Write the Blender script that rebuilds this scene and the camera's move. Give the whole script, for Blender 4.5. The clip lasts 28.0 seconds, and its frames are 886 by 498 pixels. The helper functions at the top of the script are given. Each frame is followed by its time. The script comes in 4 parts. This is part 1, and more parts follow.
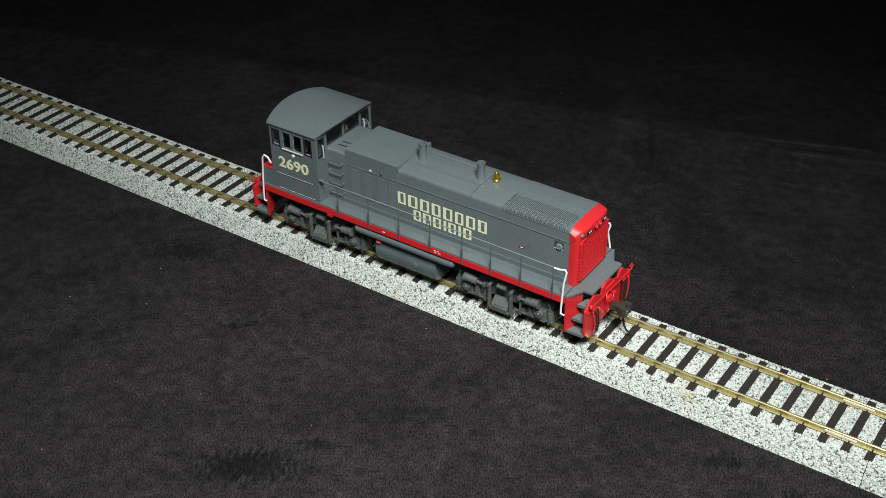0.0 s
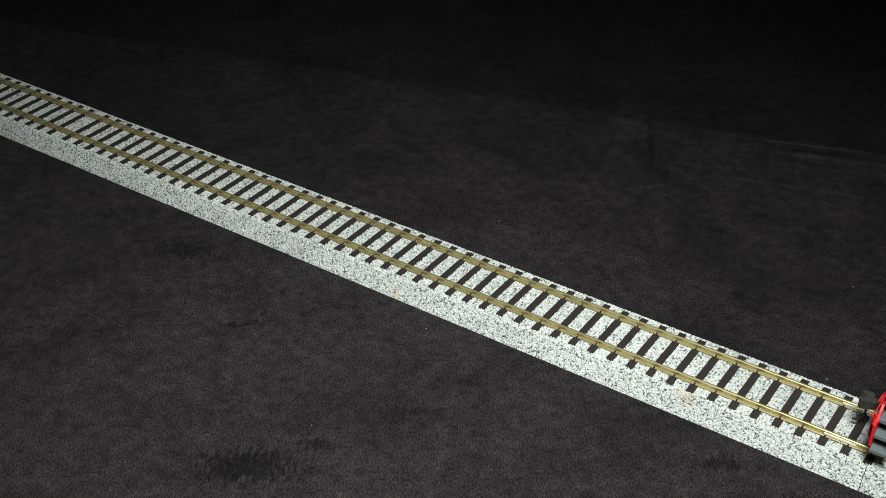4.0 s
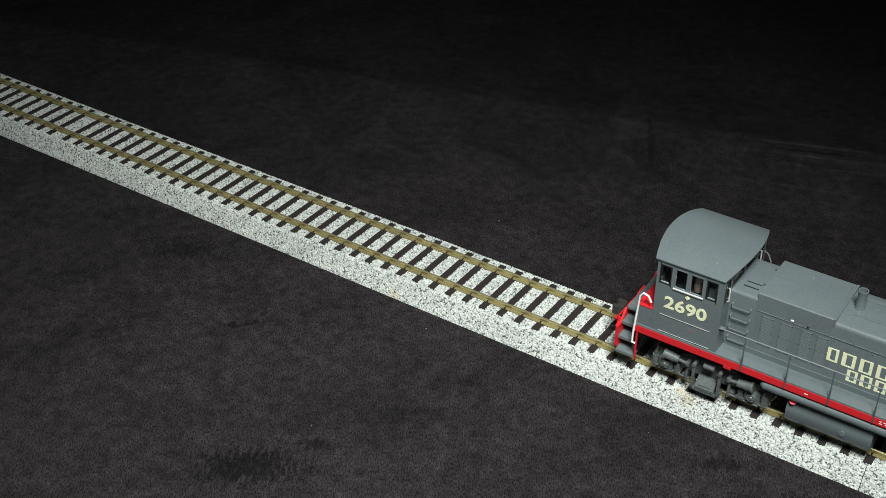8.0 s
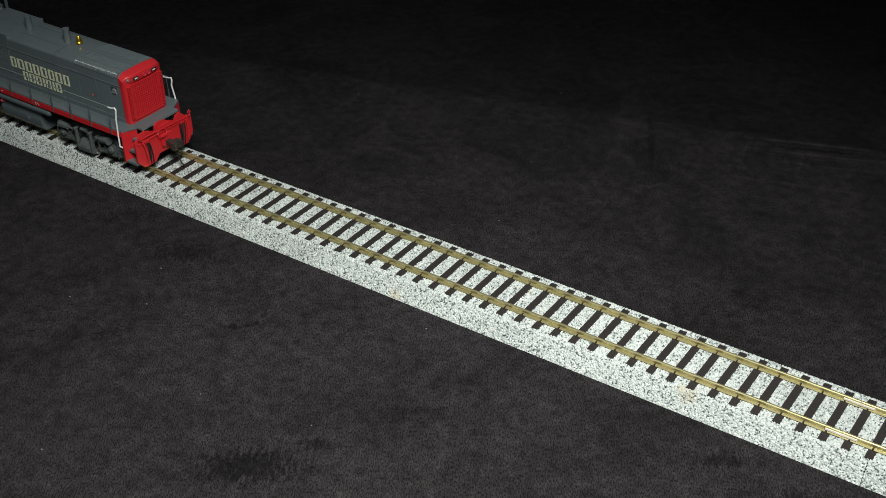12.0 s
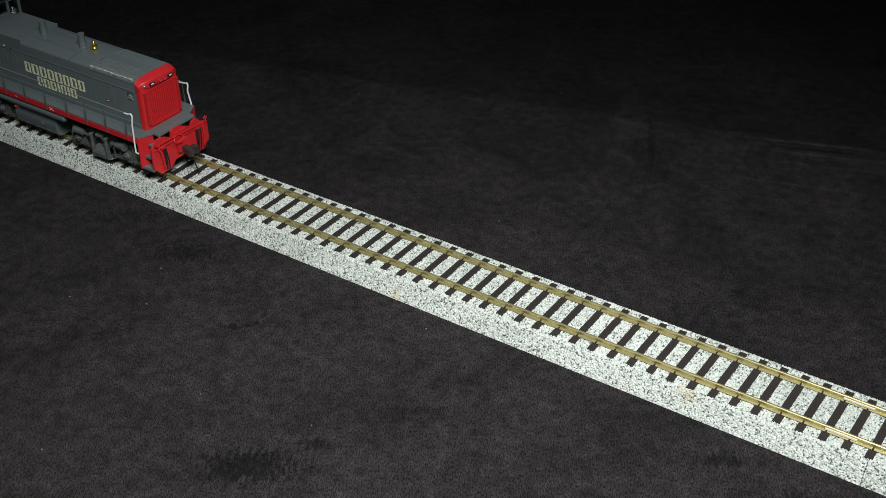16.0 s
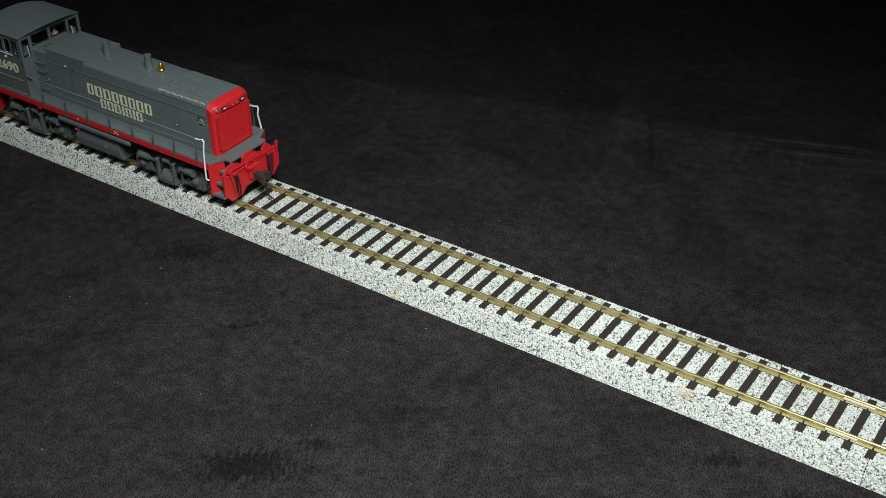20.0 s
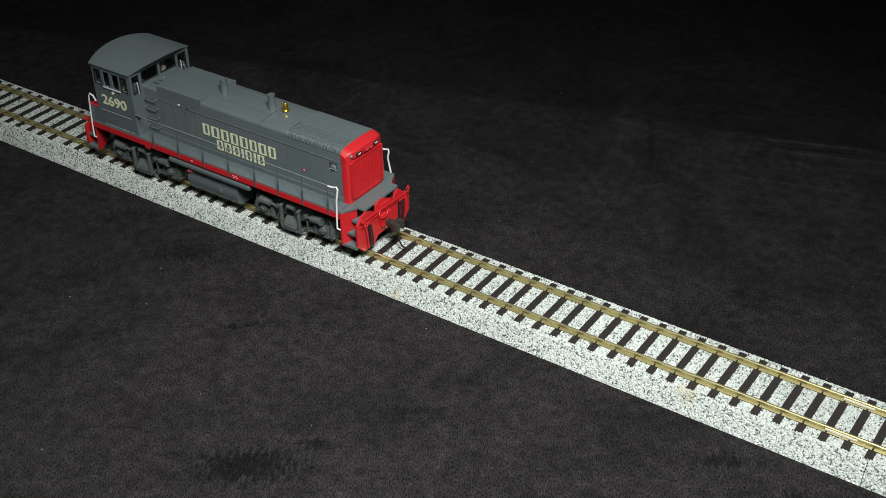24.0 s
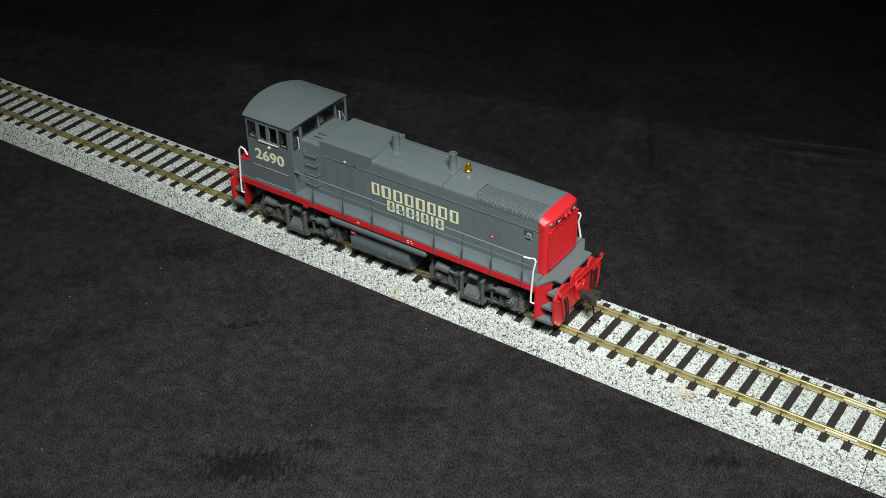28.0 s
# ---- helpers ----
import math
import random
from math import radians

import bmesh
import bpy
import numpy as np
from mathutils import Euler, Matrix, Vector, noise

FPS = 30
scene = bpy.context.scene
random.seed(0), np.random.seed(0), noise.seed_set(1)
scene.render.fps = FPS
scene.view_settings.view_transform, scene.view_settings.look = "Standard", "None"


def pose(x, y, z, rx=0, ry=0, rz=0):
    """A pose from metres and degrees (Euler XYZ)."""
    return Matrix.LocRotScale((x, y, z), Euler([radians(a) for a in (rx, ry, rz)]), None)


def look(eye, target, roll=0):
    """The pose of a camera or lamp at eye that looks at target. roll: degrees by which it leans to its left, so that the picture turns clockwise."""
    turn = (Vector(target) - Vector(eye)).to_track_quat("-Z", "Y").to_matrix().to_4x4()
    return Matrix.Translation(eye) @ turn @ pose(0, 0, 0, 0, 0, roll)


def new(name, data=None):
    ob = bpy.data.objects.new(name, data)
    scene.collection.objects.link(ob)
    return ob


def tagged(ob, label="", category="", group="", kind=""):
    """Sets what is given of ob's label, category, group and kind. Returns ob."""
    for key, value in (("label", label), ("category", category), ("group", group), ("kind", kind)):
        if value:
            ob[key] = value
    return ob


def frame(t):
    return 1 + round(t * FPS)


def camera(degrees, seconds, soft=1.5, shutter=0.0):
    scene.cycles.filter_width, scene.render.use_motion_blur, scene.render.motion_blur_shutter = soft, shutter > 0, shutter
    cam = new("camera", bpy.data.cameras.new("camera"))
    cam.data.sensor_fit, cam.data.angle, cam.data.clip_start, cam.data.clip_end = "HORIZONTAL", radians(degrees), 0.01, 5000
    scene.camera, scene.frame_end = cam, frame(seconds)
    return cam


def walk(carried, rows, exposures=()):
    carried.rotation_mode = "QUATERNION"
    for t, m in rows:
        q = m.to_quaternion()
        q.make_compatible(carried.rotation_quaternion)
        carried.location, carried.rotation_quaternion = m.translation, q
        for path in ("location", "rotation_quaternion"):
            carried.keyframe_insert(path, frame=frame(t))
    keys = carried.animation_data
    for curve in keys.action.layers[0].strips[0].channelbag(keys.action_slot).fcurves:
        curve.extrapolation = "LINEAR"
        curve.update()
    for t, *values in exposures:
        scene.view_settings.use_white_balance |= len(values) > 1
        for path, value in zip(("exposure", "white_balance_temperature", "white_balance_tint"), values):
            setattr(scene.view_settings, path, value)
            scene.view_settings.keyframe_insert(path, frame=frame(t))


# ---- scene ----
MM = 0.001
RAIL_TOP = 9.5          # rail head above the cloth, mm
LOCO_X = 216.4          # middle of the locomotive at zero travel, mm
PITCH = 7.583           # tie spacing, mm

cam = camera(39.87, 28.0, soft=0.9)
EYE = Vector((0.45565, -0.31597, 0.27864))
AIM = EYE + Vector((-0.476377, 0.675835, -0.562416))
walk(cam, [(0.0, look(EYE, AIM, -1.227)), (28.0, look(EYE, AIM, -1.227))])

# ---- light ----
world = bpy.data.worlds.new("room")
scene.world = world
world.use_nodes = True
world.node_tree.nodes["Background"].inputs["Color"].default_value = (0.85, 0.95, 1.0, 1)
world.node_tree.nodes["Background"].inputs["Strength"].default_value = 0.05


def area_lamp(name, eye, target, size, power, colour, spread=180):
    data = bpy.data.lights.new(name, "AREA")
    data.shape, data.size, data.energy, data.color = "DISK", size, power, colour
    data.spread = radians(spread)
    ob = new(name, data)
    ob.matrix_world = look(eye, target)
    return ob


area_lamp("key_lamp", (0.52, -0.295, 0.555), (0.303, -0.118, 0.0), 0.20, 1.22, (0.97, 1.0, 0.95), 61)

# ---- materials ----


def material(name, colour, rough=0.5, metal=0.0, vary=0.12, fine=900.0, coarse=60.0, bump=0.02, spec=0.5, dust=0.0):
    """Principled surface whose colour drifts at two scales, with a fine relief."""
    m = bpy.data.materials.new(name)
    m.use_nodes = True
    nt = m.node_tree
    b = nt.nodes["Principled BSDF"]
    b.inputs["Roughness"].default_value, b.inputs["Metallic"].default_value = rough, metal
    b.inputs["Specular IOR Level"].default_value = spec
    co = nt.nodes.new("ShaderNodeTexCoord")
    n1, n2 = nt.nodes.new("ShaderNodeTexNoise"), nt.nodes.new("ShaderNodeTexNoise")
    n1.inputs["Scale"].default_value, n2.inputs["Scale"].default_value = coarse, fine
    n1.inputs["Detail"].default_value, n2.inputs["Detail"].default_value = 4, 2
    for n in (n1, n2):
        nt.links.new(co.outputs["Object"], n.inputs["Vector"])
    add = nt.nodes.new("ShaderNodeMath")
    add.operation = "ADD"
    nt.links.new(n1.outputs["Fac"], add.inputs[0]), nt.links.new(n2.outputs["Fac"], add.inputs[1])
    rng = nt.nodes.new("ShaderNodeMapRange")
    rng.inputs["From Min"].default_value, rng.inputs["From Max"].default_value = 0.6, 1.4
    rng.inputs["To Min"].default_value, rng.inputs["To Max"].default_value = 1 - vary, 1 + vary
    nt.links.new(add.outputs[0], rng.inputs["Value"])
    mix = nt.nodes.new("ShaderNodeVectorMath")
    mix.operation = "SCALE"
    mix.inputs[0].default_value = colour
    nt.links.new(rng.outputs[0], mix.inputs["Scale"])
    tone = mix.outputs[0]
    if dust:
        # sparse pale specks of dust
        vo, near = nt.nodes.new("ShaderNodeTexVoronoi"), nt.nodes.new("ShaderNodeMapRange")
        vo.inputs["Scale"].default_value = 130
        nt.links.new(co.outputs["Object"], vo.inputs["Vector"])
        for key, v in zip(("From Min", "From Max", "To Min", "To Max"), (0.018, 0.03, dust, 0.0)):
            near.inputs[key].default_value = v
        nt.links.new(vo.outputs["Distance"], near.inputs["Value"])
        speck = nt.nodes.new("ShaderNodeMix")
        speck.data_type = "RGBA"
        speck.inputs[7].default_value = (0.5, 0.5, 0.48, 1)
        nt.links.new(near.outputs[0], speck.inputs[0]), nt.links.new(tone, speck.inputs[6])
        tone = speck.outputs[2]
    nt.links.new(tone, b.inputs["Base Color"])
    if bump:
        bp = nt.nodes.new("ShaderNodeBump")
        bp.inputs["Strength"].default_value, bp.inputs["Distance"].default_value = 0.5, bump * MM
        nt.links.new(n2.outputs["Fac"], bp.inputs["Height"])
        nt.links.new(bp.outputs[0], b.inputs["Normal"])
    return m


GREY = material("grey_paint", (0.114, 0.138, 0.147), 0.34, vary=0.11, bump=0.05, dust=0.5)
GREY_DARK = material("dark_grey_paint", (0.066, 0.082, 0.088), 0.5, vary=0.10, bump=0.03)
RED = material("red_paint", (0.55, 0.018, 0.024), 0.42, vary=0.07, bump=0.03)
GRILLE_BED = material("dark_grille_bed", (0.045, 0.054, 0.057), 0.6, vary=0.2)
TANK = material("tank_grey_paint", (0.100, 0.124, 0.132), 0.42, vary=0.10, bump=0.03)
CREAM = material("cream_lettering", (0.72, 0.74, 0.50), 0.6, vary=0.05)
WHITE = material("white_paint", (0.80, 0.80, 0.80), 0.5, vary=0.05)
TRUCK = material("weathered_dark_plastic", (0.088, 0.100, 0.098), 0.42, vary=0.35, coarse=250, bump=0.05)
BLACK = material("black_plastic", (0.012, 0.012, 0.013), 0.55, vary=0.2)
STEEL = material("blackened_steel", (0.045, 0.042, 0.038), 0.42, 0.2, vary=0.2, coarse=200)
WHEEL = material("wheel_metal", (0.17, 0.16, 0.14), 0.35, 1.0, vary=0.15, coarse=200)
BRASS = material("gold_metal", (1.0, 0.60, 0.06), 0.24, 0.95, vary=0.06, bump=0)
NICKEL = material("nickel_rail", (0.62, 0.545, 0.28), 0.33, 0.84, vary=0.10, coarse=70, bump=0.012)
PALE = material("pale_joiner_plastic", (0.72, 0.66, 0.56), 0.35, vary=0.1)
TIE = material("brown_tie_plastic", (0.0175, 0.0138, 0.0134), 0.62, vary=0.25, coarse=300, bump=0.05)
LAMP = material("clear_lens", (0.17, 0.185, 0.185), 0.15, vary=0.04, bump=0)
SHADE_RED = material("shade_and_emblem_red", (0.26, 0.01, 0.014), 0.5, vary=0.1)
MID_GREY = material("mid_grey_wire_and_glint", (0.185, 0.208, 0.213), 0.45, vary=0.08)
PALE_GREY = material("pale_grey_paint", (0.48, 0.50, 0.50), 0.5, vary=0.06)
SIGN_RED = material("sign_red", (0.55, 0.03, 0.06), 0.5, vary=0.05)
CAP_PINK = material("pink_red_cap", (0.75, 0.10, 0.14), 0.35, vary=0.05)
SKIN = material("tan_plastic", (0.24, 0.175, 0.13), 0.6, vary=0.1)


def glass_material():
    m = bpy.data.materials.new("window_plastic")
    m.use_nodes = True
    b = m.node_tree.nodes["Principled BSDF"]
    b.inputs["Base Color"].default_value = (0.85, 0.9, 0.9, 1)
    b.inputs["Transmission Weight"].default_value = 1.0
    b.inputs["Roughness"].default_value = 0.03
    b.inputs["IOR"].default_value = 1.2
    return m


GLASS = glass_material()


def screen_material():
    """Grey expanded-metal screen: crossing ridges about 0.6 mm apart."""
    m = material("grey_screen", (0.125, 0.150, 0.158), 0.5, vary=0.08, bump=0)
    nt = m.node_tree
    co = nt.nodes.new("ShaderNodeTexCoord")
    heights = []
    for turn in (45, -45):
        mp = nt.nodes.new("ShaderNodeMapping")
        mp.inputs["Rotation"].default_value = (0, radians(turn), 0)
        wv = nt.nodes.new("ShaderNodeTexWave")
        wv.inputs["Scale"].default_value = 420
        nt.links.new(co.outputs["Object"], mp.inputs["Vector"])
        nt.links.new(mp.outputs[0], wv.inputs["Vector"])
        heights.append(wv)
    mx = nt.nodes.new("ShaderNodeMath")
    mx.operation = "MAXIMUM"
    for i, wv in enumerate(heights):
        nt.links.new(wv.outputs["Fac"], mx.inputs[i])
    bp = nt.nodes.new("ShaderNodeBump")
    bp.inputs["Strength"].default_value, bp.inputs["Distance"].default_value = 0.6, 0.10 * MM
    nt.links.new(mx.outputs[0], bp.inputs["Height"])
    nt.links.new(bp.outputs[0], nt.nodes["Principled BSDF"].inputs["Normal"])
    return m


SCREEN = screen_material()


def ballast_material():
    """Pale granite chips: the tone of each chip comes from its own random value."""
    m = bpy.data.materials.new("grey_ballast")
    m.use_nodes = True
    nt = m.node_tree
    b = nt.nodes["Principled BSDF"]
    b.inputs["Roughness"].default_value = 0.75
    at = nt.nodes.new("ShaderNodeAttribute")
    at.attribute_name = "chip"
    ramp = nt.nodes.new("ShaderNodeValToRGB")
    stops = [(0.10, (0.035, 0.041, 0.044)), (0.24, (0.13, 0.146, 0.145)), (0.36, (0.36, 0.386, 0.372)), (0.68, (0.46, 0.488, 0.464)), (0.95, (0.64, 0.66, 0.62))]
    while len(ramp.color_ramp.elements) < len(stops):
        ramp.color_ramp.elements.new(0.5)
    for e, (pos, c) in zip(ramp.color_ramp.elements, stops):
        e.position, e.color = pos, (*c, 1)
    nt.links.new(at.outputs["Fac"], ramp.inputs["Fac"])
    co = nt.nodes.new("ShaderNodeTexCoord")
    n = nt.nodes.new("ShaderNodeTexNoise")
    n.inputs["Scale"].default_value, n.inputs["Detail"].default_value = 28, 5
    nt.links.new(co.outputs["Object"], n.inputs["Vector"])
    rng = nt.nodes.new("ShaderNodeMapRange")
    rng.inputs["From Min"].default_value, rng.inputs["From Max"].default_value = 0.3, 0.7
    rng.inputs["To Min"].default_value, rng.inputs["To Max"].default_value = 0.93, 1.07
    nt.links.new(n.outputs["Fac"], rng.inputs["Value"])
    sc = nt.nodes.new("ShaderNodeVectorMath")
    sc.operation = "SCALE"
    nt.links.new(ramp.outputs["Color"], sc.inputs[0]), nt.links.new(rng.outputs[0], sc.inputs["Scale"])
    colour = sc.outputs[0]
    # rusty drips: centre and half size in mm
    for x, y, z, r in ((343.5, -15.8, 6.0, 4.0), (340, -14.6, 6.9, 2.2), (223, -18.6, 1.3, 3.5), (268, 4, 6.9, 2.5)):
        far = nt.nodes.new("ShaderNodeVectorMath")
        far.operation = "DISTANCE"
        far.inputs[1].default_value = (x * MM, y * MM, z * MM)
        nt.links.new(co.outputs["Object"], far.inputs[0])
        fade = nt.nodes.new("ShaderNodeMapRange")
        for key, v in zip(("From Min", "From Max", "To Min", "To Max"), (0.2 * r * MM, r * MM, 0.7, 0.0)):
            fade.inputs[key].default_value = v
        nt.links.new(far.outputs["Value"], fade.inputs["Value"])
        cut = nt.nodes.new("ShaderNodeMath")
        cut.operation = "MULTIPLY"
        nt.links.new(fade.outputs[0], cut.inputs[0]), nt.links.new(at.outputs["Fac"], cut.inputs[1])
        rust = nt.nodes.new("ShaderNodeMix")
        rust.data_type = "RGBA"
        rust.inputs[7].default_value = (0.40, 0.30, 0.14, 1)
        nt.links.new(cut.outputs[0], rust.inputs[0]), nt.links.new(colour, rust.inputs[6])
        colour = rust.outputs[2]
    nt.links.new(colour, b.inputs["Base Color"])
    return m


BALLAST = ballast_material()


def cloth_material():
    """Charcoal fleece: short nap brushed darker and lighter in patches, darker beyond a line, with a few damp-looking
    smudges and painted crease streaks.
    """
    m = bpy.data.materials.new("charcoal_fleece")
    m.use_nodes = True
    nt = m.node_tree
    b = nt.nodes["Principled BSDF"]
    b.inputs["Roughness"].default_value = 0.95
    b.inputs["Specular IOR Level"].default_value = 0.1
    co = nt.nodes.new("ShaderNodeTexCoord")
    stretch = nt.nodes.new("ShaderNodeMapping")
    stretch.vector_type = "TEXTURE"
    stretch.inputs["Rotation"].default_value = (0, 0, radians(122))
    stretch.inputs["Scale"].default_value = (1.1 * MM, 0.44 * MM, 1.0)
    nt.links.new(co.outputs["Object"], stretch.inputs["Vector"])
    big, mid, nap, fuzz, tuft = (nt.nodes.new("ShaderNodeTexNoise") for _ in range(5))
    for n, size, d, src in ((big, 7, 3, co.outputs["Object"]), (mid, 34, 7, co.outputs["Object"]), (tuft, 210, 8, co.outputs["Object"]), (nap, 1.0, 3, stretch.outputs[0]), (fuzz, 0.33, 6, stretch.outputs[0])):
        n.inputs["Scale"].default_value, n.inputs["Detail"].default_value = size, d
        nt.links.new(src, n.inputs["Vector"])
    mid.inputs["Distortion"].default_value = 1.2

    def spread(src, lo, hi, a, z):
        r = nt.nodes.new("ShaderNodeMapRange")
        for key, v in zip(("From Min", "From Max", "To Min", "To Max"), (lo, hi, a, z)):
            r.inputs[key].default_value = v
        nt.links.new(src, r.inputs["Value"])
        return r.outputs[0]

    def both(p, q, op="MULTIPLY"):
        x = nt.nodes.new("ShaderNodeMath")
        x.operation = op
        nt.links.new(p, x.inputs[0]), nt.links.new(q, x.inputs[1])
        return x.outputs[0]

    f = both(spread(big.outputs["Fac"], 0.35, 0.65, 0.82, 1.14), spread(mid.outputs["Fac"], 0.3, 0.7, 0.70, 1.22))
    f = both(both(f, spread(nap.outputs["Fac"], 0.37, 0.58, 0.32, 1.32)), spread(fuzz.outputs["Fac"], 0.3, 0.7, 0.8, 1.2))
    f = both(f, spread(tuft.outputs["Fac"], 0.32, 0.68, 0.66, 1.30))
    # beyond a slanting line the cloth colour is darker
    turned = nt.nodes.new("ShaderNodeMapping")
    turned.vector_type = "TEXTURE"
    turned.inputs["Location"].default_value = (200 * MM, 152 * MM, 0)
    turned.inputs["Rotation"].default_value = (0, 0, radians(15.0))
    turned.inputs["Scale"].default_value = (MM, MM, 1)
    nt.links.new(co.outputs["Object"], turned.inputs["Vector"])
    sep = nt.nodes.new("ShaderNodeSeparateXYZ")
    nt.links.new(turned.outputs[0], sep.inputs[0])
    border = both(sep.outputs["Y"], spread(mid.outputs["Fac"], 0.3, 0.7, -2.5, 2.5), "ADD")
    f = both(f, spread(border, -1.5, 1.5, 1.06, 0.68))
    # smudges, and crease light and shade painted as streaks: centre, half sizes (mm), turn and depth (pale streaks are
    # negative)
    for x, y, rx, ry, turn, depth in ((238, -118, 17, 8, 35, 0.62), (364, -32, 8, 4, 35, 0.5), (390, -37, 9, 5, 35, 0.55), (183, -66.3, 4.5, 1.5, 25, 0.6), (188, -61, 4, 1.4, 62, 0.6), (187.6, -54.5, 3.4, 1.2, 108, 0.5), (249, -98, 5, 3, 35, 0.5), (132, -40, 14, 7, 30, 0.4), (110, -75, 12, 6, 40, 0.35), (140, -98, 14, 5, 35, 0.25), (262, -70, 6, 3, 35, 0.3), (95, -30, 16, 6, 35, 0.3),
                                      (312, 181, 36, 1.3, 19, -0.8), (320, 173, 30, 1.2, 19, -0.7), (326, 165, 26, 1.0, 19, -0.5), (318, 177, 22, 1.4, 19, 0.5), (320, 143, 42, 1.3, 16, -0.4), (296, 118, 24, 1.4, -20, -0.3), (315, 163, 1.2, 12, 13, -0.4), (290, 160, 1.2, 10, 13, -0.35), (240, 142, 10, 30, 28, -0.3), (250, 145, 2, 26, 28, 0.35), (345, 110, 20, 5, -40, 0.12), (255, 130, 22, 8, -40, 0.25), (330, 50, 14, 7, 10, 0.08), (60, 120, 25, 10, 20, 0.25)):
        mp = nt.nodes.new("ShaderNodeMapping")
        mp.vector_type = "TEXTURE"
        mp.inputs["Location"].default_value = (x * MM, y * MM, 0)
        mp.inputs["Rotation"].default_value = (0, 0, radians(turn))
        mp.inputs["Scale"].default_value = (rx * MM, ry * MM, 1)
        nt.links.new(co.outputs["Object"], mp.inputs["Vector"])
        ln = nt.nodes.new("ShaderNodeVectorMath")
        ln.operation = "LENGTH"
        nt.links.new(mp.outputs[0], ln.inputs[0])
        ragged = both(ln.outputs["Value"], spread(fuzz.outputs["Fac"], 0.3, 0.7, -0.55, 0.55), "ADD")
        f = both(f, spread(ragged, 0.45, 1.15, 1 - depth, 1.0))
    sc = nt.nodes.new("ShaderNodeVectorMath")
    sc.operation = "SCALE"
    sc.inputs[0].default_value = (0.0177, 0.0155, 0.0166)
    nt.links.new(f, sc.inputs["Scale"])
    nt.links.new(sc.outputs[0], b.inputs["Base Color"])
    bp = nt.nodes.new("ShaderNodeBump")
    bp.inputs["Strength"].default_value, bp.inputs["Distance"].default_value = 0.6, 0.35 * MM
    nt.links.new(nap.outputs["Fac"], bp.inputs["Height"])
    nt.links.new(bp.outputs[0], b.inputs["Normal"])
    return m


CLOTH = cloth_material()

# ---- mesh helpers (all in millimetres) ----
SIZE = [1.0]            # length and height factor of what is being built


def part(name, bm, mat, parent=None, label="", smooth=False):
    me = bpy.data.meshes.new(name)
    bmesh.ops.recalc_face_normals(bm, faces=bm.faces)
    bmesh.ops.scale(bm, vec=(MM * SIZE[0], MM, MM * SIZE[0]), verts=bm.verts)
    if smooth:
        for f in bm.faces:
            f.smooth = True
        for e in bm.edges:
            if len(e.link_faces) == 2 and e.calc_face_angle(0) > 0.7:
                e.smooth = False
    bm.to_mesh(me)
    bm.free()
    me.materials.append(mat)
    ob = new(name, me)
    ob.parent = parent
    if label:
        tagged(ob, label)
    return ob


def add_box(bm, x0, x1, y0, y1, z0, z1, bevel=0.0, m=None):
    t = Matrix.LocRotScale(((x0 + x1) / 2, (y0 + y1) / 2, (z0 + z1) / 2), None, (abs(x1 - x0), abs(y1 - y0), abs(z1 - z0)))
    g = bmesh.ops.create_cube(bm, size=1, matrix=t)["verts"]
    if bevel:
        es = list({e for v in g for e in v.link_edges})
        r = bmesh.ops.bevel(bm, geom=es, offset=bevel, segments=2, profile=0.6, affect="EDGES")
        g = list({v for f in r["faces"] for v in f.verts} | {v for v in g if v.is_valid})
    if m is not None:
        bmesh.ops.transform(bm, matrix=m, verts=g)
    return bm


def box(*a, **k):
    return add_box(bmesh.new(), *a, **k)


def add_cyl(bm, p, q, r1, r2=None, n=16, caps=True):
    p, q = Vector(p), Vector(q)
    d = q - p
    m = Matrix.Translation((p + q) / 2) @ d.to_track_quat("Z", "Y").to_matrix().to_4x4()
    bmesh.ops.create_cone(bm, cap_ends=caps, segments=n, radius1=r1, radius2=r1 if r2 is None else r2, depth=d.length, matrix=m)
    return bm


def cyl(*a, **k):
    return add_cyl(bmesh.new(), *a, **k)


def add_ball(bm, c, r, n=10):
    bmesh.ops.create_uvsphere(bm, u_segments=n, v_segments=max(4, n // 2), radius=r, matrix=Matrix.Translation(c))
    return bm


def add_tube(bm, pts, r, n=6):
    """A round wire along a line of points."""
    pts = [Vector(p) for p in pts]
    rings = []
    for i, p in enumerate(pts):
        d = (pts[min(i + 1, len(pts) - 1)] - pts[max(i - 1, 0)]).normalized()
        q = d.to_track_quat("Z", "Y")
        rings.append([bm.verts.new(p + q @ Vector((r * math.cos(a), r * math.sin(a), 0))) for a in (2 * math.pi * k / n for k in range(n))])
    for a, b in zip(rings, rings[1:]):
        # rings may be turned against each other: join each vertex to the closest start
        s = min(range(n), key=lambda k: sum((a[j].co - b[(j + k) % n].co).length for j in range(n)))
        for j in range(n):
            bm.faces.new((a[j], a[(j + 1) % n], b[(j + 1 + s) % n], b[(j + s) % n]))
    bm.faces.new(rings[0]), bm.faces.new(rings[-1])
    return bm


def tube(pts, r, n=6):
    return add_tube(bmesh.new(), pts, r, n)


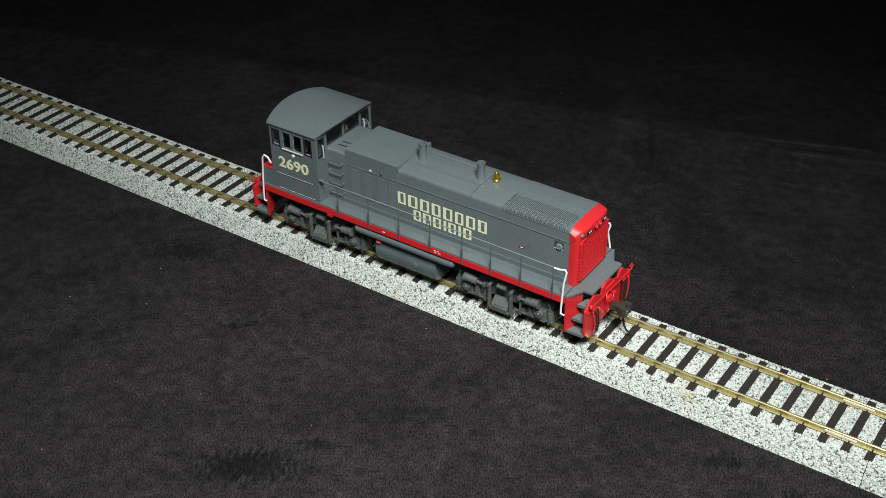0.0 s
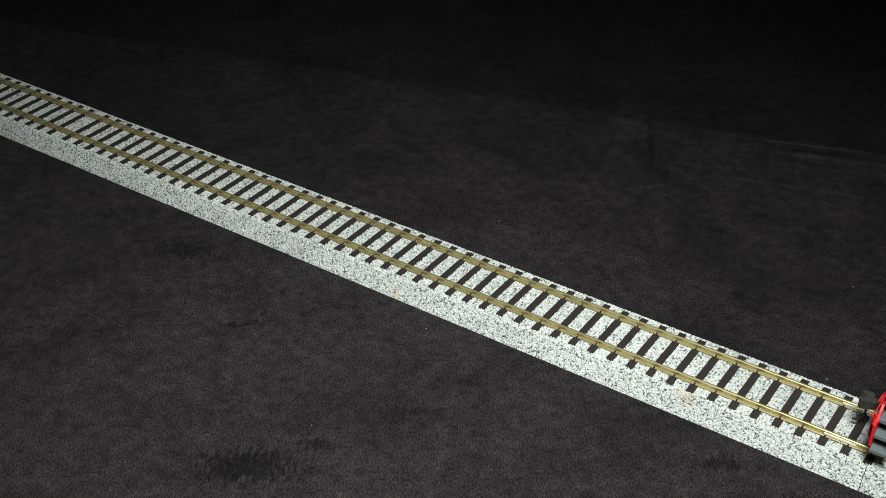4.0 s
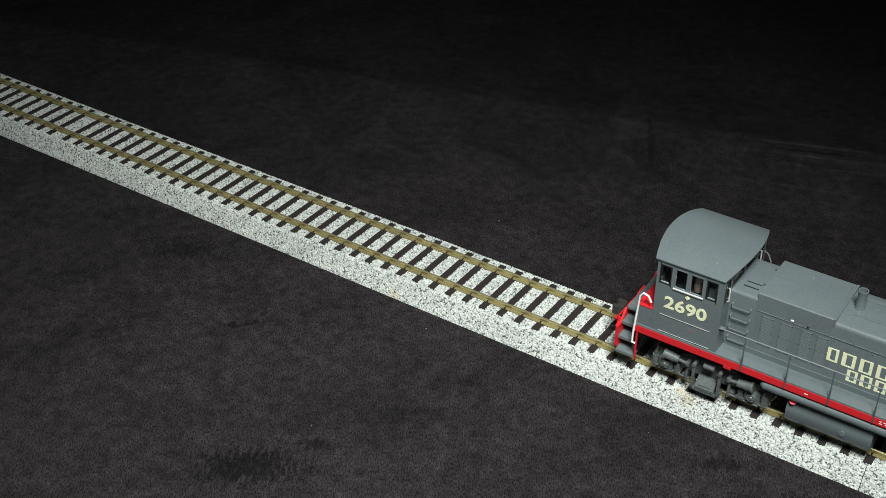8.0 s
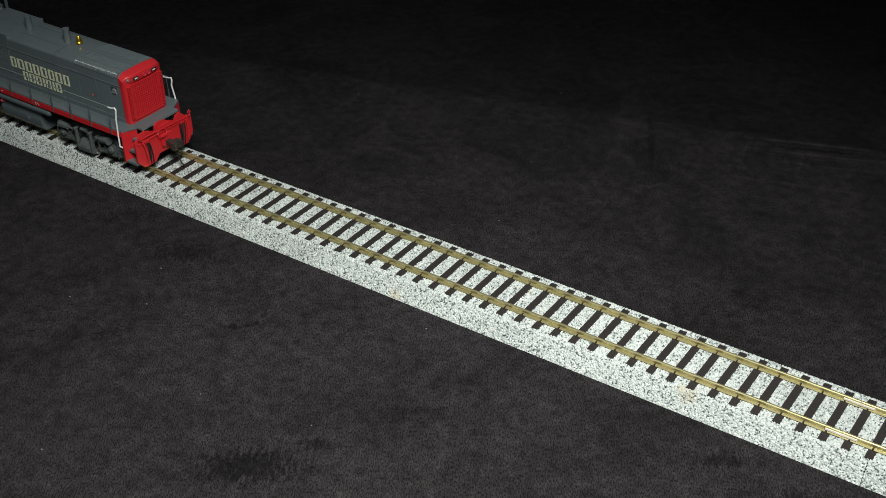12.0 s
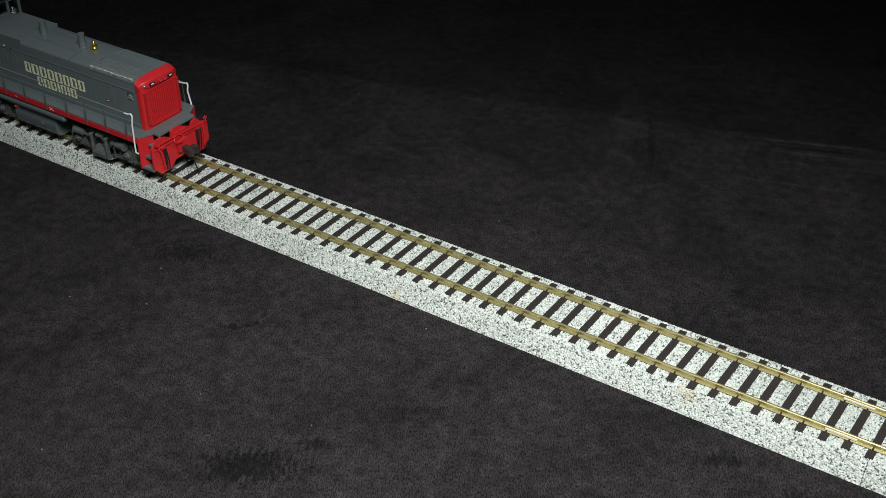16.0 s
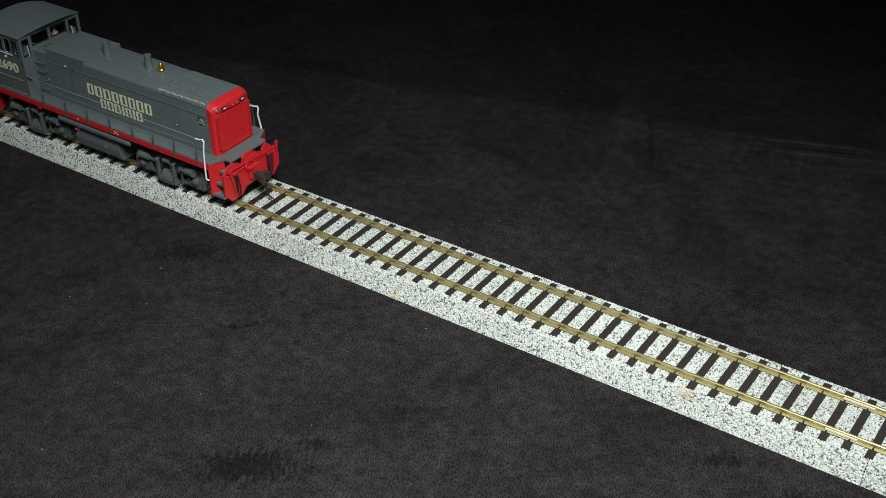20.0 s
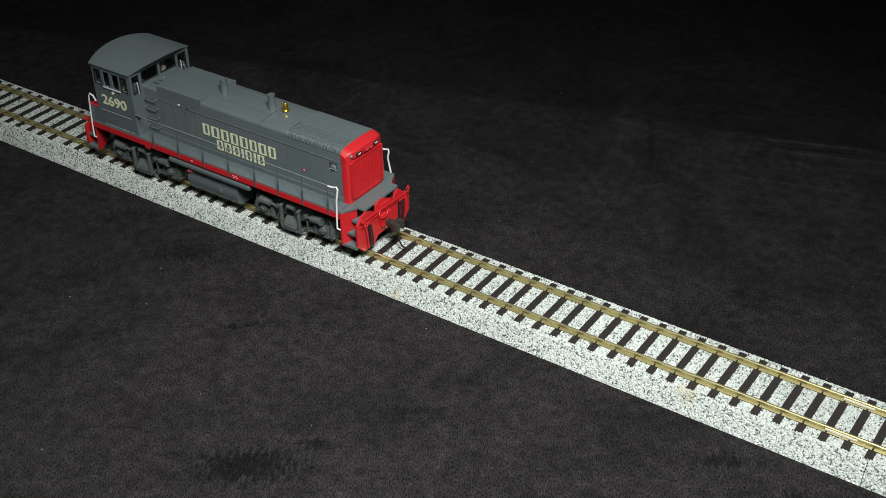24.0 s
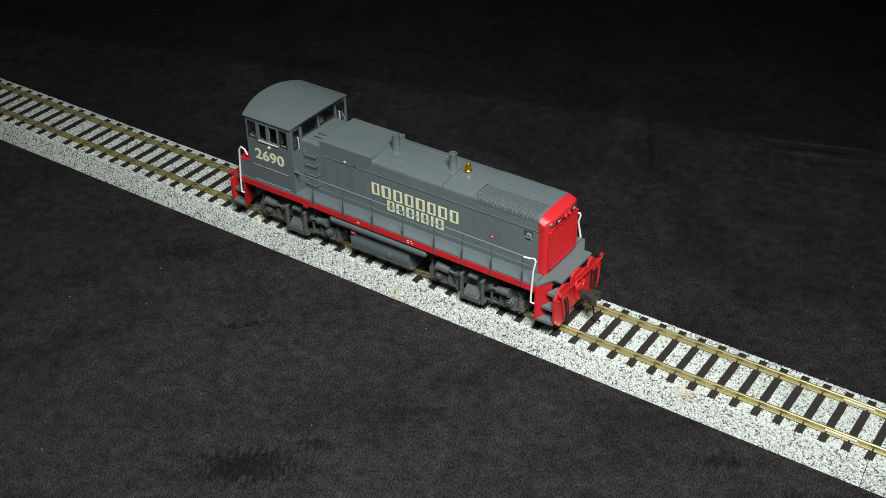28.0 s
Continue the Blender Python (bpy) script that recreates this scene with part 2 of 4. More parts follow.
def add_prism(bm, outline, a0, a1, axis="x"):
    """An outline of (u, v) pairs drawn out from a0 to a1: along x it is (y, z), along y (x, z), along z (x, y)."""
    def at(u, v, a):
        return {"x": (a, u, v), "y": (u, a, v), "z": (u, v, a)}[axis]
    lo = [bm.verts.new(at(u, v, a0)) for u, v in outline]
    hi = [bm.verts.new(at(u, v, a1)) for u, v in outline]
    n = len(outline)
    for i in range(n):
        bm.faces.new((lo[i], lo[(i + 1) % n], hi[(i + 1) % n], hi[i]))
    bm.faces.new(lo), bm.faces.new(hi)
    return bm


def prism(*a, **k):
    return add_prism(bmesh.new(), *a, **k)


def lathe(profile, c=(0, 0, 0), n=20, axis="z"):
    """Turn (radius, height) pairs round an axis through c."""
    bm = bmesh.new()
    rings = []
    for r, h in profile:
        ring = []
        for k in range(n):
            a = 2 * math.pi * k / n
            u, v = r * math.cos(a), r * math.sin(a)
            ring.append(bm.verts.new(Vector(c) + Vector((u, v, h) if axis == "z" else (u, h, v))))
        rings.append(ring)
    for a, b in zip(rings, rings[1:]):
        for j in range(n):
            bm.faces.new((a[j], a[(j + 1) % n], b[(j + 1) % n], b[j]))
    bm.faces.new(rings[0]), bm.faces.new(rings[-1])
    return bm


def wall_with_holes(u0, u1, v0, v1, holes, w0, w1, place):
    """A slab in (u, v), thick from w0 to w1, with rectangular openings (u0, u1, v0, v1) cut through it. place maps (u, v, w) to a point."""
    us = sorted({u0, u1, *(h[0] for h in holes), *(h[1] for h in holes)})
    vs = sorted({v0, v1, *(h[2] for h in holes), *(h[3] for h in holes)})

    def solid(i, j):
        if not (0 <= i < len(us) - 1 and 0 <= j < len(vs) - 1):
            return False
        u, v = (us[i] + us[i + 1]) / 2, (vs[j] + vs[j + 1]) / 2
        return not any(h[0] < u < h[1] and h[2] < v < h[3] for h in holes)
    bm, made = bmesh.new(), {}

    def vert(u, v, w):
        if (u, v, w) not in made:
            made[u, v, w] = bm.verts.new(place(u, v, w))
        return made[u, v, w]
    for i in range(len(us) - 1):
        for j in range(len(vs) - 1):
            if not solid(i, j):
                continue
            a, b, c, d = us[i], us[i + 1], vs[j], vs[j + 1]
            for w in (w0, w1):
                bm.faces.new((vert(a, c, w), vert(b, c, w), vert(b, d, w), vert(a, d, w)))
            for di, dj, p, q in ((-1, 0, (a, c), (a, d)), (1, 0, (b, c), (b, d)), (0, -1, (a, c), (b, c)), (0, 1, (a, d), (b, d))):
                if not solid(i + di, j + dj):
                    bm.faces.new((vert(*p, w0), vert(*q, w0), vert(*q, w1), vert(*p, w1)))
    return bm


def lettering(name, words, x, y, z, height, width, mat, parent, thick=0.12, bold=0.0, label=""):
    """Words in the built-in font, upright on a wall that faces -y."""
    cu = bpy.data.curves.new(name, "FONT")
    cu.body, cu.size, cu.extrude, cu.offset, cu.resolution_u = words, 1.0, 0.01, bold, 3
    tmp = bpy.data.objects.new(name, cu)
    scene.collection.objects.link(tmp)
    bpy.context.view_layer.update()
    me = bpy.data.meshes.new_from_object(tmp.evaluated_get(bpy.context.evaluated_depsgraph_get()))
    bpy.data.objects.remove(tmp)
    co = np.array([v.co[:] for v in me.vertices])
    lo, hi = co.min(0), co.max(0)
    for v, c in zip(me.vertices, co):
        u = (c - lo) / np.maximum(hi - lo, 1e-6)
        v.co = ((x + u[0] * width) * MM * SIZE[0], (y - u[2] * thick) * MM, (z + u[1] * height) * MM * SIZE[0])
    me.materials.clear()
    me.materials.append(mat)
    ob = new(name, me)
    ob.parent = parent
    return tagged(ob, label)


# ---- the cloth ----
bm = bmesh.new()
bmesh.ops.create_grid(bm, x_segments=60, y_segments=60, size=1150)
for v in bm.verts:
    v.co.x, v.co.y, v.co.z = v.co.x + 200, v.co.y + 250, -0.05
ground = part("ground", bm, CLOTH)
tagged(ground, "charcoal fleece cloth spread flat under the track", "cloth", kind="structure")


def lint(x, y, s, mat=PALE_GREY):
    bm = bmesh.new()
    add_tube(bm, [(x - s, y - 0.3 * s, 0.12), (x, y + 0.25 * s, 0.3), (x + s, y + 0.1 * s, 0.15)], 0.07, 5)
    return tagged(part("lint", bm, mat), "pale speck of lint lying on the dark cloth", "lint", "lint on the cloth")


# ---- the track ----
# (name, first x of the roadbed, last x, first and last x of the rails, first tie, last tie, tie shift)
SECTIONS = [(-326.0, 42.4, -335.0, 32.4, -44, 3, -2.6), (42.6, 403.7, 32.6, 393.2, 4, 53, 0.2), (403.9, 770.0, 393.5, 759.0, 54, 101, 1.0)]


def chips(s, x, size, seed):
    """Relief and tone of loose chips laid on a jittered grid: for each (s, x) the nearest chip's dome and its random value."""
    gs, gx = np.floor(s / size), np.floor(x / size)
    best, tone = np.full(s.shape, 9.0), np.zeros(s.shape)
    for a in (-1, 0, 1):
        for b in (-1, 0, 1):
            cs, cx = gs + a, gx + b
            h = np.sin(cs * 127.1 + cx * 311.7 + seed) * 43758.5453
            k = np.sin(cs * 269.5 + cx * 183.3 + seed) * 28001.8384
            r1, r2 = h - np.floor(h), k - np.floor(k)
            d = np.hypot(s / size - cs - 0.1 - 0.8 * r1, x / size - cx - 0.1 - 0.8 * r2)
            near = d < best
            best = np.where(near, d, best)
            g = np.sin(cs * 419.2 + cx * 71.9 + seed) * 15731.743
            tone = np.where(near, g - np.floor(g), tone)
    return best, tone


def roadbed(x0, x1, parent, seed):
    """Moulded ballast: a flat crown with sloped shoulders, covered in chips."""
    line = [(-19.3, 0.0), (-15.3, 6.75), (15.3, 6.75), (19.3, 0.0)]
    seg = [math.dist(a, b) for a, b in zip(line, line[1:])]
    step = 0.16
    ss = np.arange(0, sum(seg) + 1e-6, step)
    ends = np.cumsum([0] + seg)
    ys, zs = np.interp(ss, ends, [p[0] for p in line]), np.interp(ss, ends, [p[1] for p in line])
    ty, tz = np.gradient(ys), np.gradient(zs)
    ln = np.hypot(ty, tz)
    ny, nz = -tz / ln, ty / ln
    lo, hi = max(x0, -80.0), min(x1, 460.0)
    xs = np.concatenate([np.arange(x0, lo, 1.2), np.arange(lo, hi, step), np.arange(hi, x1, 1.2), [x1]])
    xs = xs[np.concatenate([[True], np.diff(xs) > 0.05])]
    S, X = np.meshgrid(ss, xs)
    d, tone = chips(S, X, 0.56, seed)
    d2, tone2 = chips(S + 3.3, X + 7.7, 0.42, seed + 5)
    lift = 0.44 * np.clip(1 - (d / 0.58) ** 2, -0.7, 1) + 0.16 * (tone - 0.5) + 0.10 * (0.5 - d2)
    lift = np.where(np.abs(ys)[None] > 15.0, lift * 0.55, lift)
    foot = np.clip(np.minimum(S, ss[-1] - S) / 0.8, 0.35, 1)
    lift = lift * foot
    P = np.stack([X, ys[None] + ny[None] * lift, np.maximum(zs[None] + nz[None] * lift, 0)], -1).reshape(-1, 3) * MM
    n, w = len(xs), len(ss)
    idx = np.arange(n * w).reshape(n, w)
    quads = np.stack([idx[:-1, :-1], idx[1:, :-1], idx[1:, 1:], idx[:-1, 1:]], -1).reshape(-1, 4)
    me = bpy.data.meshes.new("roadbed")
    me.vertices.add(len(P)), me.loops.add(quads.size), me.polygons.add(len(quads))
    me.vertices.foreach_set("co", P.ravel())
    me.loops.foreach_set("vertex_index", quads.ravel())
    me.polygons.foreach_set("loop_start", np.arange(0, quads.size, 4))
    me.update(calc_edges=True)
    me.attributes.new("chip", "FLOAT", "POINT").data.foreach_set("value", (0.64 * tone + 0.36 * tone2).astype(np.float32).ravel())
    me.materials.append(BALLAST)
    ob = new("roadbed", me)
    ob.parent = parent
    return tagged(ob, "moulded pale grey ballast shoulder")


R0 = RAIL_TOP
RAIL_HALF = [(1.03, -2.1), (1.03, -1.98), (0.54, -1.75), (0.2, -1.68), (0.17, -1.55), (0.17, -0.8), (0.5, -0.62), (0.5, -0.2), (0.25, 0.0)]
RAIL_OUTLINE = RAIL_HALF + [(-u, v) for u, v in RAIL_HALF[::-1]]


def tie_mesh():
    bm = box(-1.35, 1.35, -13.75, 13.75, R0 - 4.0, R0 - 2.12, bevel=0.12)
    for y in (-8.71, 8.71):
        for s in (-1, 1):
            add_box(bm, -0.27, 0.27, y + s * 0.72 - 0.42, y + s * 0.72 + 0.42, R0 - 2.2, R0 - 1.52, bevel=0.08)
            add_box(bm, -0.62, 0.62, y + s * 1.2 - 0.25, y + s * 1.2 + 0.25, R0 - 2.2, R0 - 1.98, bevel=0.05)
    ob = part("tie", bm, TIE)
    me = ob.data
    bpy.data.objects.remove(ob)
    return me


TIE_MESH = tie_mesh()
TRACKS = []
for n, (b0, b1, r0, r1, t0, t1, shift) in enumerate(SECTIONS):
    track = tagged(new("track_section"), "brass-railed model track with dark ties on pale ballast", "model track", "sections of track")
    TRACKS.append(track)
    roadbed(b0, b1, track, 11.0 * n)
    for y in (-8.71, 8.71):
        part("rail", prism([(y + u, R0 + v) for u, v in RAIL_OUTLINE], r0, r1), NICKEL, track, "yellowish metal rail, bright on its head")
        bm = bmesh.new()
        for s in (-1, 1):
            add_box(bm, r1 - 5.5, r1 + 5.0, y + s * 0.55 - 0.22, y + s * 0.55 + 0.22, R0 - 1.5, R0 - 0.75, bevel=0.08)
        part("rail_joiner", bm, PALE if n == 1 else NICKEL, track)
    for i in range(t0, t1 + 1):
        o = new("tie", TIE_MESH)
        o.parent = track
        o.location = ((i * PITCH + shift + 1.35) * MM, 0, 0)

# ---- the locomotive: x forward, z from the rail head, mm ----
loco = tagged(new("model_locomotive"), "grey and red model diesel switcher on the track", "model train")
H = 10.6                # half width of the hood
DECK = 20.5             # walkway height
SIDE = 17.2             # half width of the walkway


def X(world_x):
    return world_x - 220.5


SIZE[0] = 0.985


# underframe and walkway
part("underframe", box(X(151), X(290), -9, 9, 12.5, DECK - 0.8, bevel=0.3), GREY_DARK, loco)
part("walkway", box(X(150.2), X(288.2), -SIDE - 0.1, SIDE + 0.1, 19.75, DECK, bevel=0.12), GREY, loco)
for s in (-1, 1):
    y = s * SIDE
    bm = prism([(X(149.8), 17.3), (X(288.6), 17.3), (X(288.6), 19.75), (X(149.8), 19.75)], y - 0.3, y + 0.3, axis="y")
    sill = part("side_sill", bm, RED, loco, "red painted side sill")
    for a, w in ((X(182.4), 2.6),):
        part("bracket", box(a, a + w, y - 0.35, y + 0.35, 16.2, 17.4, bevel=0.1), RED, sill)
for a in (209.5,):
    bars = part("sill_stencil", box(X(a), X(a + 1.3), -SIDE - 0.36, -SIDE - 0.28, 18.4, 18.7), WHITE, loco, "tiny white stencil")
bm = bmesh.new()
for k, (a, z) in enumerate(((233.2, 18.9), (234.6, 18.9), (233.4, 18.1), (235.2, 18.2))):
    add_box(bm, X(a), X(a + 0.9), -SIDE - 0.36, -SIDE - 0.28, z, z + 0.25)
part("sill_stencil", bm, WHITE, loco, "tiny white stencil")

# cab
CX0, CX1, CY, CZ0, CZ1 = X(155.6), X(178.8), 17.0, 20.5, 49.3
SIDE_SPANS = ((156.6, 160.8), (162.0, 166.3), (167.3, 171.8), (172.8, 176.7))
SIDE_HOLES = [(X(a), X(b), 40.1, 47.4) for a, b in SIDE_SPANS]
cab = part("cab", wall_with_holes(CX0, CX1, CZ0 - 0.6, CZ1, SIDE_HOLES, -CY, -CY + 0.7, lambda u, v, w: (u, w, v)), GREY, loco, "grey cab with many windows")
part("side_wall", wall_with_holes(CX0, CX1, CZ0 - 0.6, CZ1, SIDE_HOLES, CY - 0.7, CY, lambda u, v, w: (u, w, v)), GREY, cab)
FRONT_HOLES = [(-15.9, -12.1, 39.6, 47.8), (-10.5, -1.2, 43.2, 48.4), (0.2, 9.2, 43.2, 48.4), (10.6, 15.4, 39.9, 47.8)]


def roof_z(y, crown=52.1, eave=49.3, half=17.3):
    """The arch of the cab roof."""
    return eave + (crown - eave) * (1 - (abs(y) / half) ** 2.3)


REAR_HOLES = [(h[0], h[1], max(h[2], 40.5), h[3]) for h in FRONT_HOLES]
for name, x0, x1, holes in (("front_wall", CX1 - 0.7, CX1, FRONT_HOLES), ("rear_wall", CX0, CX0 + 0.7, REAR_HOLES)):
    part(name, wall_with_holes(-CY + 0.7, CY - 0.7, CZ0, CZ1, holes, x0, x1, lambda u, v, w: (w, u, v)), GREY if name == "front_wall" else RED, cab)
    ys = np.linspace(-16.9, 16.9, 25)
    part("gable", prism([(-16.9, CZ1)] + [(float(y), roof_z(y) - 0.12) for y in ys] + [(16.9, CZ1)], x0, x1 + 0.06), GREY, cab)
# window panes and frames


def gasket(u0, u1, v0, v1, w0, w1, place, wide=0.38, bend=0.9):
    """A window frame with rounded corners: a flat ring in (u, v), thick from w0 to w1; its outer side is square and fills the opening."""
    ring_in, ring_out = [], []
    for cu, cv, start in ((u1, v1, 0), (u0, v1, 90), (u0, v0, 180), (u1, v0, 270)):
        su, sv = (1 if cu == u1 else -1), (1 if cv == v1 else -1)
        for k in range(5):
            a = math.radians(start + 22.5 * k)
            ring_in.append((cu - su * (wide + bend) + bend * math.cos(a), cv - sv * (wide + bend) + bend * math.sin(a)))
            ring_out.append((cu, cv) if k == 2 else ((cu, cv - sv * (wide + bend) * (1 - k / 2)) if (k < 2) == (start in (0, 180)) else (cu - su * (wide + bend) * abs(k - 2) / 2, cv)))
    bm = bmesh.new()
    rows = [[bm.verts.new(place(u, v, w)) for u, v in ring] for ring, w in ((ring_out, w0), (ring_out, w1), (ring_in, w1), (ring_in, w0))]
    n = len(ring_in)
    for r0, r1 in zip(rows, rows[1:] + rows[:1]):
        for j in range(n):
            bm.faces.new((r0[j], r0[(j + 1) % n], r1[(j + 1) % n], r1[j]))
    return bm


for s in (-1, 1):
    for i, (a, b) in enumerate(SIDE_SPANS):
        pane = part("window_pane", box(X(a), X(b), s * 16.72 - 0.1, s * 16.72 + 0.1, 40.1, 47.4), GLASS, cab, "clear window pane")
        pane.visible_shadow = False
        outer = i in (0, 3)
        fr = gasket(X(a), X(b), 40.1, 47.4, s * 16.5, s * 17.08, lambda u, v, w: (u, w, v), 0.36 if outer else 0.26, 0.85 if outer else 0.15)
        frame_ob = part("window_frame", fr, BLACK if outer else GREY, cab, "black rounded window gasket" if outer else "")
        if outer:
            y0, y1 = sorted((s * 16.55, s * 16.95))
            # glint along the gasket's lower edge, put in as a grey strip
            part("window_glint", box(X(a) + 0.7, X(b) - 0.8, y0, y1, 40.45, 40.85, bevel=0.08), MID_GREY, frame_ob, "pale strip for the glint on the lower gasket")
    y0, y1 = sorted((s * 16.9, s * 17.5))
    part("arm_rest", box(X(161.7), X(172.2), y0, y1, 39.5, 39.95, bevel=0.1), PALE_GREY, cab, "pale window sill rail")
for x0, holes in ((CX1 - 0.45, FRONT_HOLES), (CX0 + 0.2, REAR_HOLES)):
    for h in holes:
        pane = part("window_pane", box(x0, x0 + 0.2, h[0], h[1], h[2], h[3]), GLASS, cab, "clear window pane")
        pane.visible_shadow = False
        part("window_frame", gasket(*h, x0 - 0.2, x0 + 0.54, lambda u, v, w: (w, u, v), 0.34, 0.9), BLACK, cab, "black rounded window gasket")
bm = wall_with_holes(-CY + 0.75, CY - 0.75, 35.6, 48.6, [(h[0], h[1], max(h[2], 40.5), h[3]) for h in FRONT_HOLES], CX0 + 0.72, CX0 + 0.9, lambda u, v, w: (w, u, v))
part("lining", bm, GREY_DARK, cab, "dark cab lining")
# pale upright bars at the narrow front windows
for y in (-13.2, 12.0):
    part("upright_bar", tube([(CX1 + 0.1, y, 39.0), (CX1 + 0.5, y, 39.4), (CX1 + 0.5, y - 0.2, 44.2), (CX1 + 0.1, y - 0.2, 44.6)], 0.26, 6), PALE_GREY, cab, "pale upright bar at the narrow window", smooth=True)
# roof
ys = np.linspace(-17.5, 17.5, 41)
bm = bmesh.new()
rings = []
for k in range(9):
    f = k / 8
    outline = [(float(y), roof_z(y, half=17.5)) for y in ys]
    outline += [(17.5, 48.9), (17.0, 48.9)] + [(float(y), roof_z(y, half=17.5) - 0.45) for y in ys[::-1][1:-1]] + [(-17.0, 48.9), (-17.5, 48.9)]
    # both ends bow out over the windows
    rings.append([bm.verts.new((X(154.9) + (X(178.9) - X(154.9)) * f + (2 * f - 1) * 3.1 * (1 - (u / 17.5) ** 2), u, v)) for u, v in outline])
for a, b in zip(rings, rings[1:]):
    for j in range(len(a)):
        bm.faces.new((a[j], a[(j + 1) % len(a)], b[(j + 1) % len(a)], b[j]))
bm.faces.new(rings[0]), bm.faces.new(rings[-1])
part("roof", bm, GREY, cab, "arched grey cab roof", smooth=True)
part("drip_rail", box(X(178.8), X(179.1), -15.5, 15.5, 48.8, 49.3, bevel=0.1), GREY, cab)
# cab inside
part("floor", box(CX0 + 0.7, CX1 - 0.7, -CY + 0.7, CY - 0.7, 21.0, 34.5), GREY_DARK, cab)
for y in (-10.5, 10.5):
    seat = part("crew_seat", box(X(164.2), X(168.8), y - 2.4, y + 2.4, 34.5, 38.0, bevel=0.3), BLACK, cab, "black crew seat")
    part("backrest", box(X(163.4), X(164.2), y - 2.4, y + 2.4, 37.0, 43.0, bevel=0.25), BLACK, seat)
part("control_stand", box(X(172.5), X(175.5), -13.5, -6.5, 34.5, 42.5, bevel=0.3), GREY_DARK, cab)
for x, y in ((168.3, -11.6), (173.6, 6.2)):
    bm = lathe([(0.3, 38), (1.5, 38.2), (1.6, 40.5), (1.4, 42.6), (0.8, 43.3), (0.55, 43.6), (0.85, 44.1), (0.95, 44.8), (0.7, 45.6), (0.2, 45.9)], (X(x), y, 0), 12)
    part("figurine", bm, SKIN, cab, "plain tan crew figurine", smooth=True)
# lines and details on the cab side
for s in (-1, 1):
    y = s * 17.0
    bm = bmesh.new()
    add_tube(bm, [(X(158.0), y + s * 0.18, 28.0), (X(176.0), y + s * 0.18, 28.0)], 0.08)
    add_tube(bm, [(X(158.4), y + s * 0.18, 21.2), (X(176.4), y + s * 0.18, 21.2)], 0.08)
    part("panel_seam", bm, PALE_GREY, cab, "pale raised seam")
    part("plate", box(X(169.0), X(169.7), y - 0.12, y + 0.12, 25.1, 25.4, bevel=0.04), SIGN_RED, cab, "tiny red plate")
bm = cyl((X(167.0), -17.0, 37.9), (X(167.0), -17.35, 37.9), 0.8, n=4)
part("diamond", bm, CREAM, cab, "cream diamond mark")
lettering("road_number", "2690", X(159.2), -17.02, 31.0, 4.8, 15.0, CREAM, cab, bold=0.022, label="cream road number")
part("marker_bracket", box(X(178.8), X(180.4), -16.6, -15.2, 29.5, 30.6, bevel=0.15), GREY, cab)
# low box behind the cab
box_r = part("rear_locker", box(X(149.8), X(155.5), -16.9, 16.9, DECK, 28.1, bevel=0.2), GREY, loco, "low grey locker behind the cab, red on top")
part("locker_lid", box(X(149.7), X(155.55), -17.02, 17.02, 28.1, 28.5, bevel=0.12), RED, box_r, "red locker lid")
part("filler_cap", lathe([(0.2, 28.5), (1.25, 28.5), (1.25, 29.5), (0.95, 29.9), (0.2, 29.95)], (X(152.9), -14.6, 0), 14), RED, box_r, "red filler cap", smooth=True)

part('rear_wire', tube([(X(155.4), 16.6, 39.0), (X(151.6), 16.8, 38.6), (X(150.6), 17.0, 37.0), (X(150.6), 17.0, 31.2)], 0.25, 6), GREY, loco, 'thin grey wire rail', smooth=True)

# hood: three stretches behind one another, then the red radiator end
def hood_outline(top, side_top, crown=0.0, round_=2.4, half=H):
    pts = [(-half, DECK)]
    for k in range(7):
        a = math.pi - k * math.pi / 12
        pts.append((-half + round_ + round_ * math.cos(a), side_top + (top - side_top) * math.sin(a)))
    for u in np.linspace(-half + round_, half - round_, 9)[1:-1]:
        pts.append((float(u), top + crown * (1 - (u / (half - round_)) ** 2)))
    return pts + [(-u, v) for u, v in pts[6::-1]]


hood = part("hood", prism(hood_outline(43.45, 41.9, 0.75, 1.5), X(211.9), X(286.2)), GREY, loco, "long grey engine hood", smooth=True)
part("rear_hood", prism(hood_outline(42.3, 41.2, 0.2, 1.2), X(178.8), X(187.9)), GREY, hood, smooth=True)
part("raised_hood", prism([(-H - 0.05, DECK), (-H - 0.05, 44.35), (-H + 0.25, 44.65), (-5, 44.8), (0, 44.9), (5, 44.8), (H - 0.25, 44.65), (H + 0.05, 44.35), (H + 0.05, DECK)], X(187.8), X(212.0)), GREY, hood)
for k in range(2):
    part("roof_slot", box(X(181.2), X(186.2), -6.6 + 2.6 * k, -6.2 + 2.6 * k, 42.38, 42.56), BLACK, hood, "dark roof slot")
bm = tube([(X(178.9), 13.0, 43.5), (X(180.2), 12.0, 44.6), (X(182.0), 11.0, 44.4), (X(183.6), 10.0, 42.4)], 0.25)
part("exhaust_pipe", bm, GREY, hood)
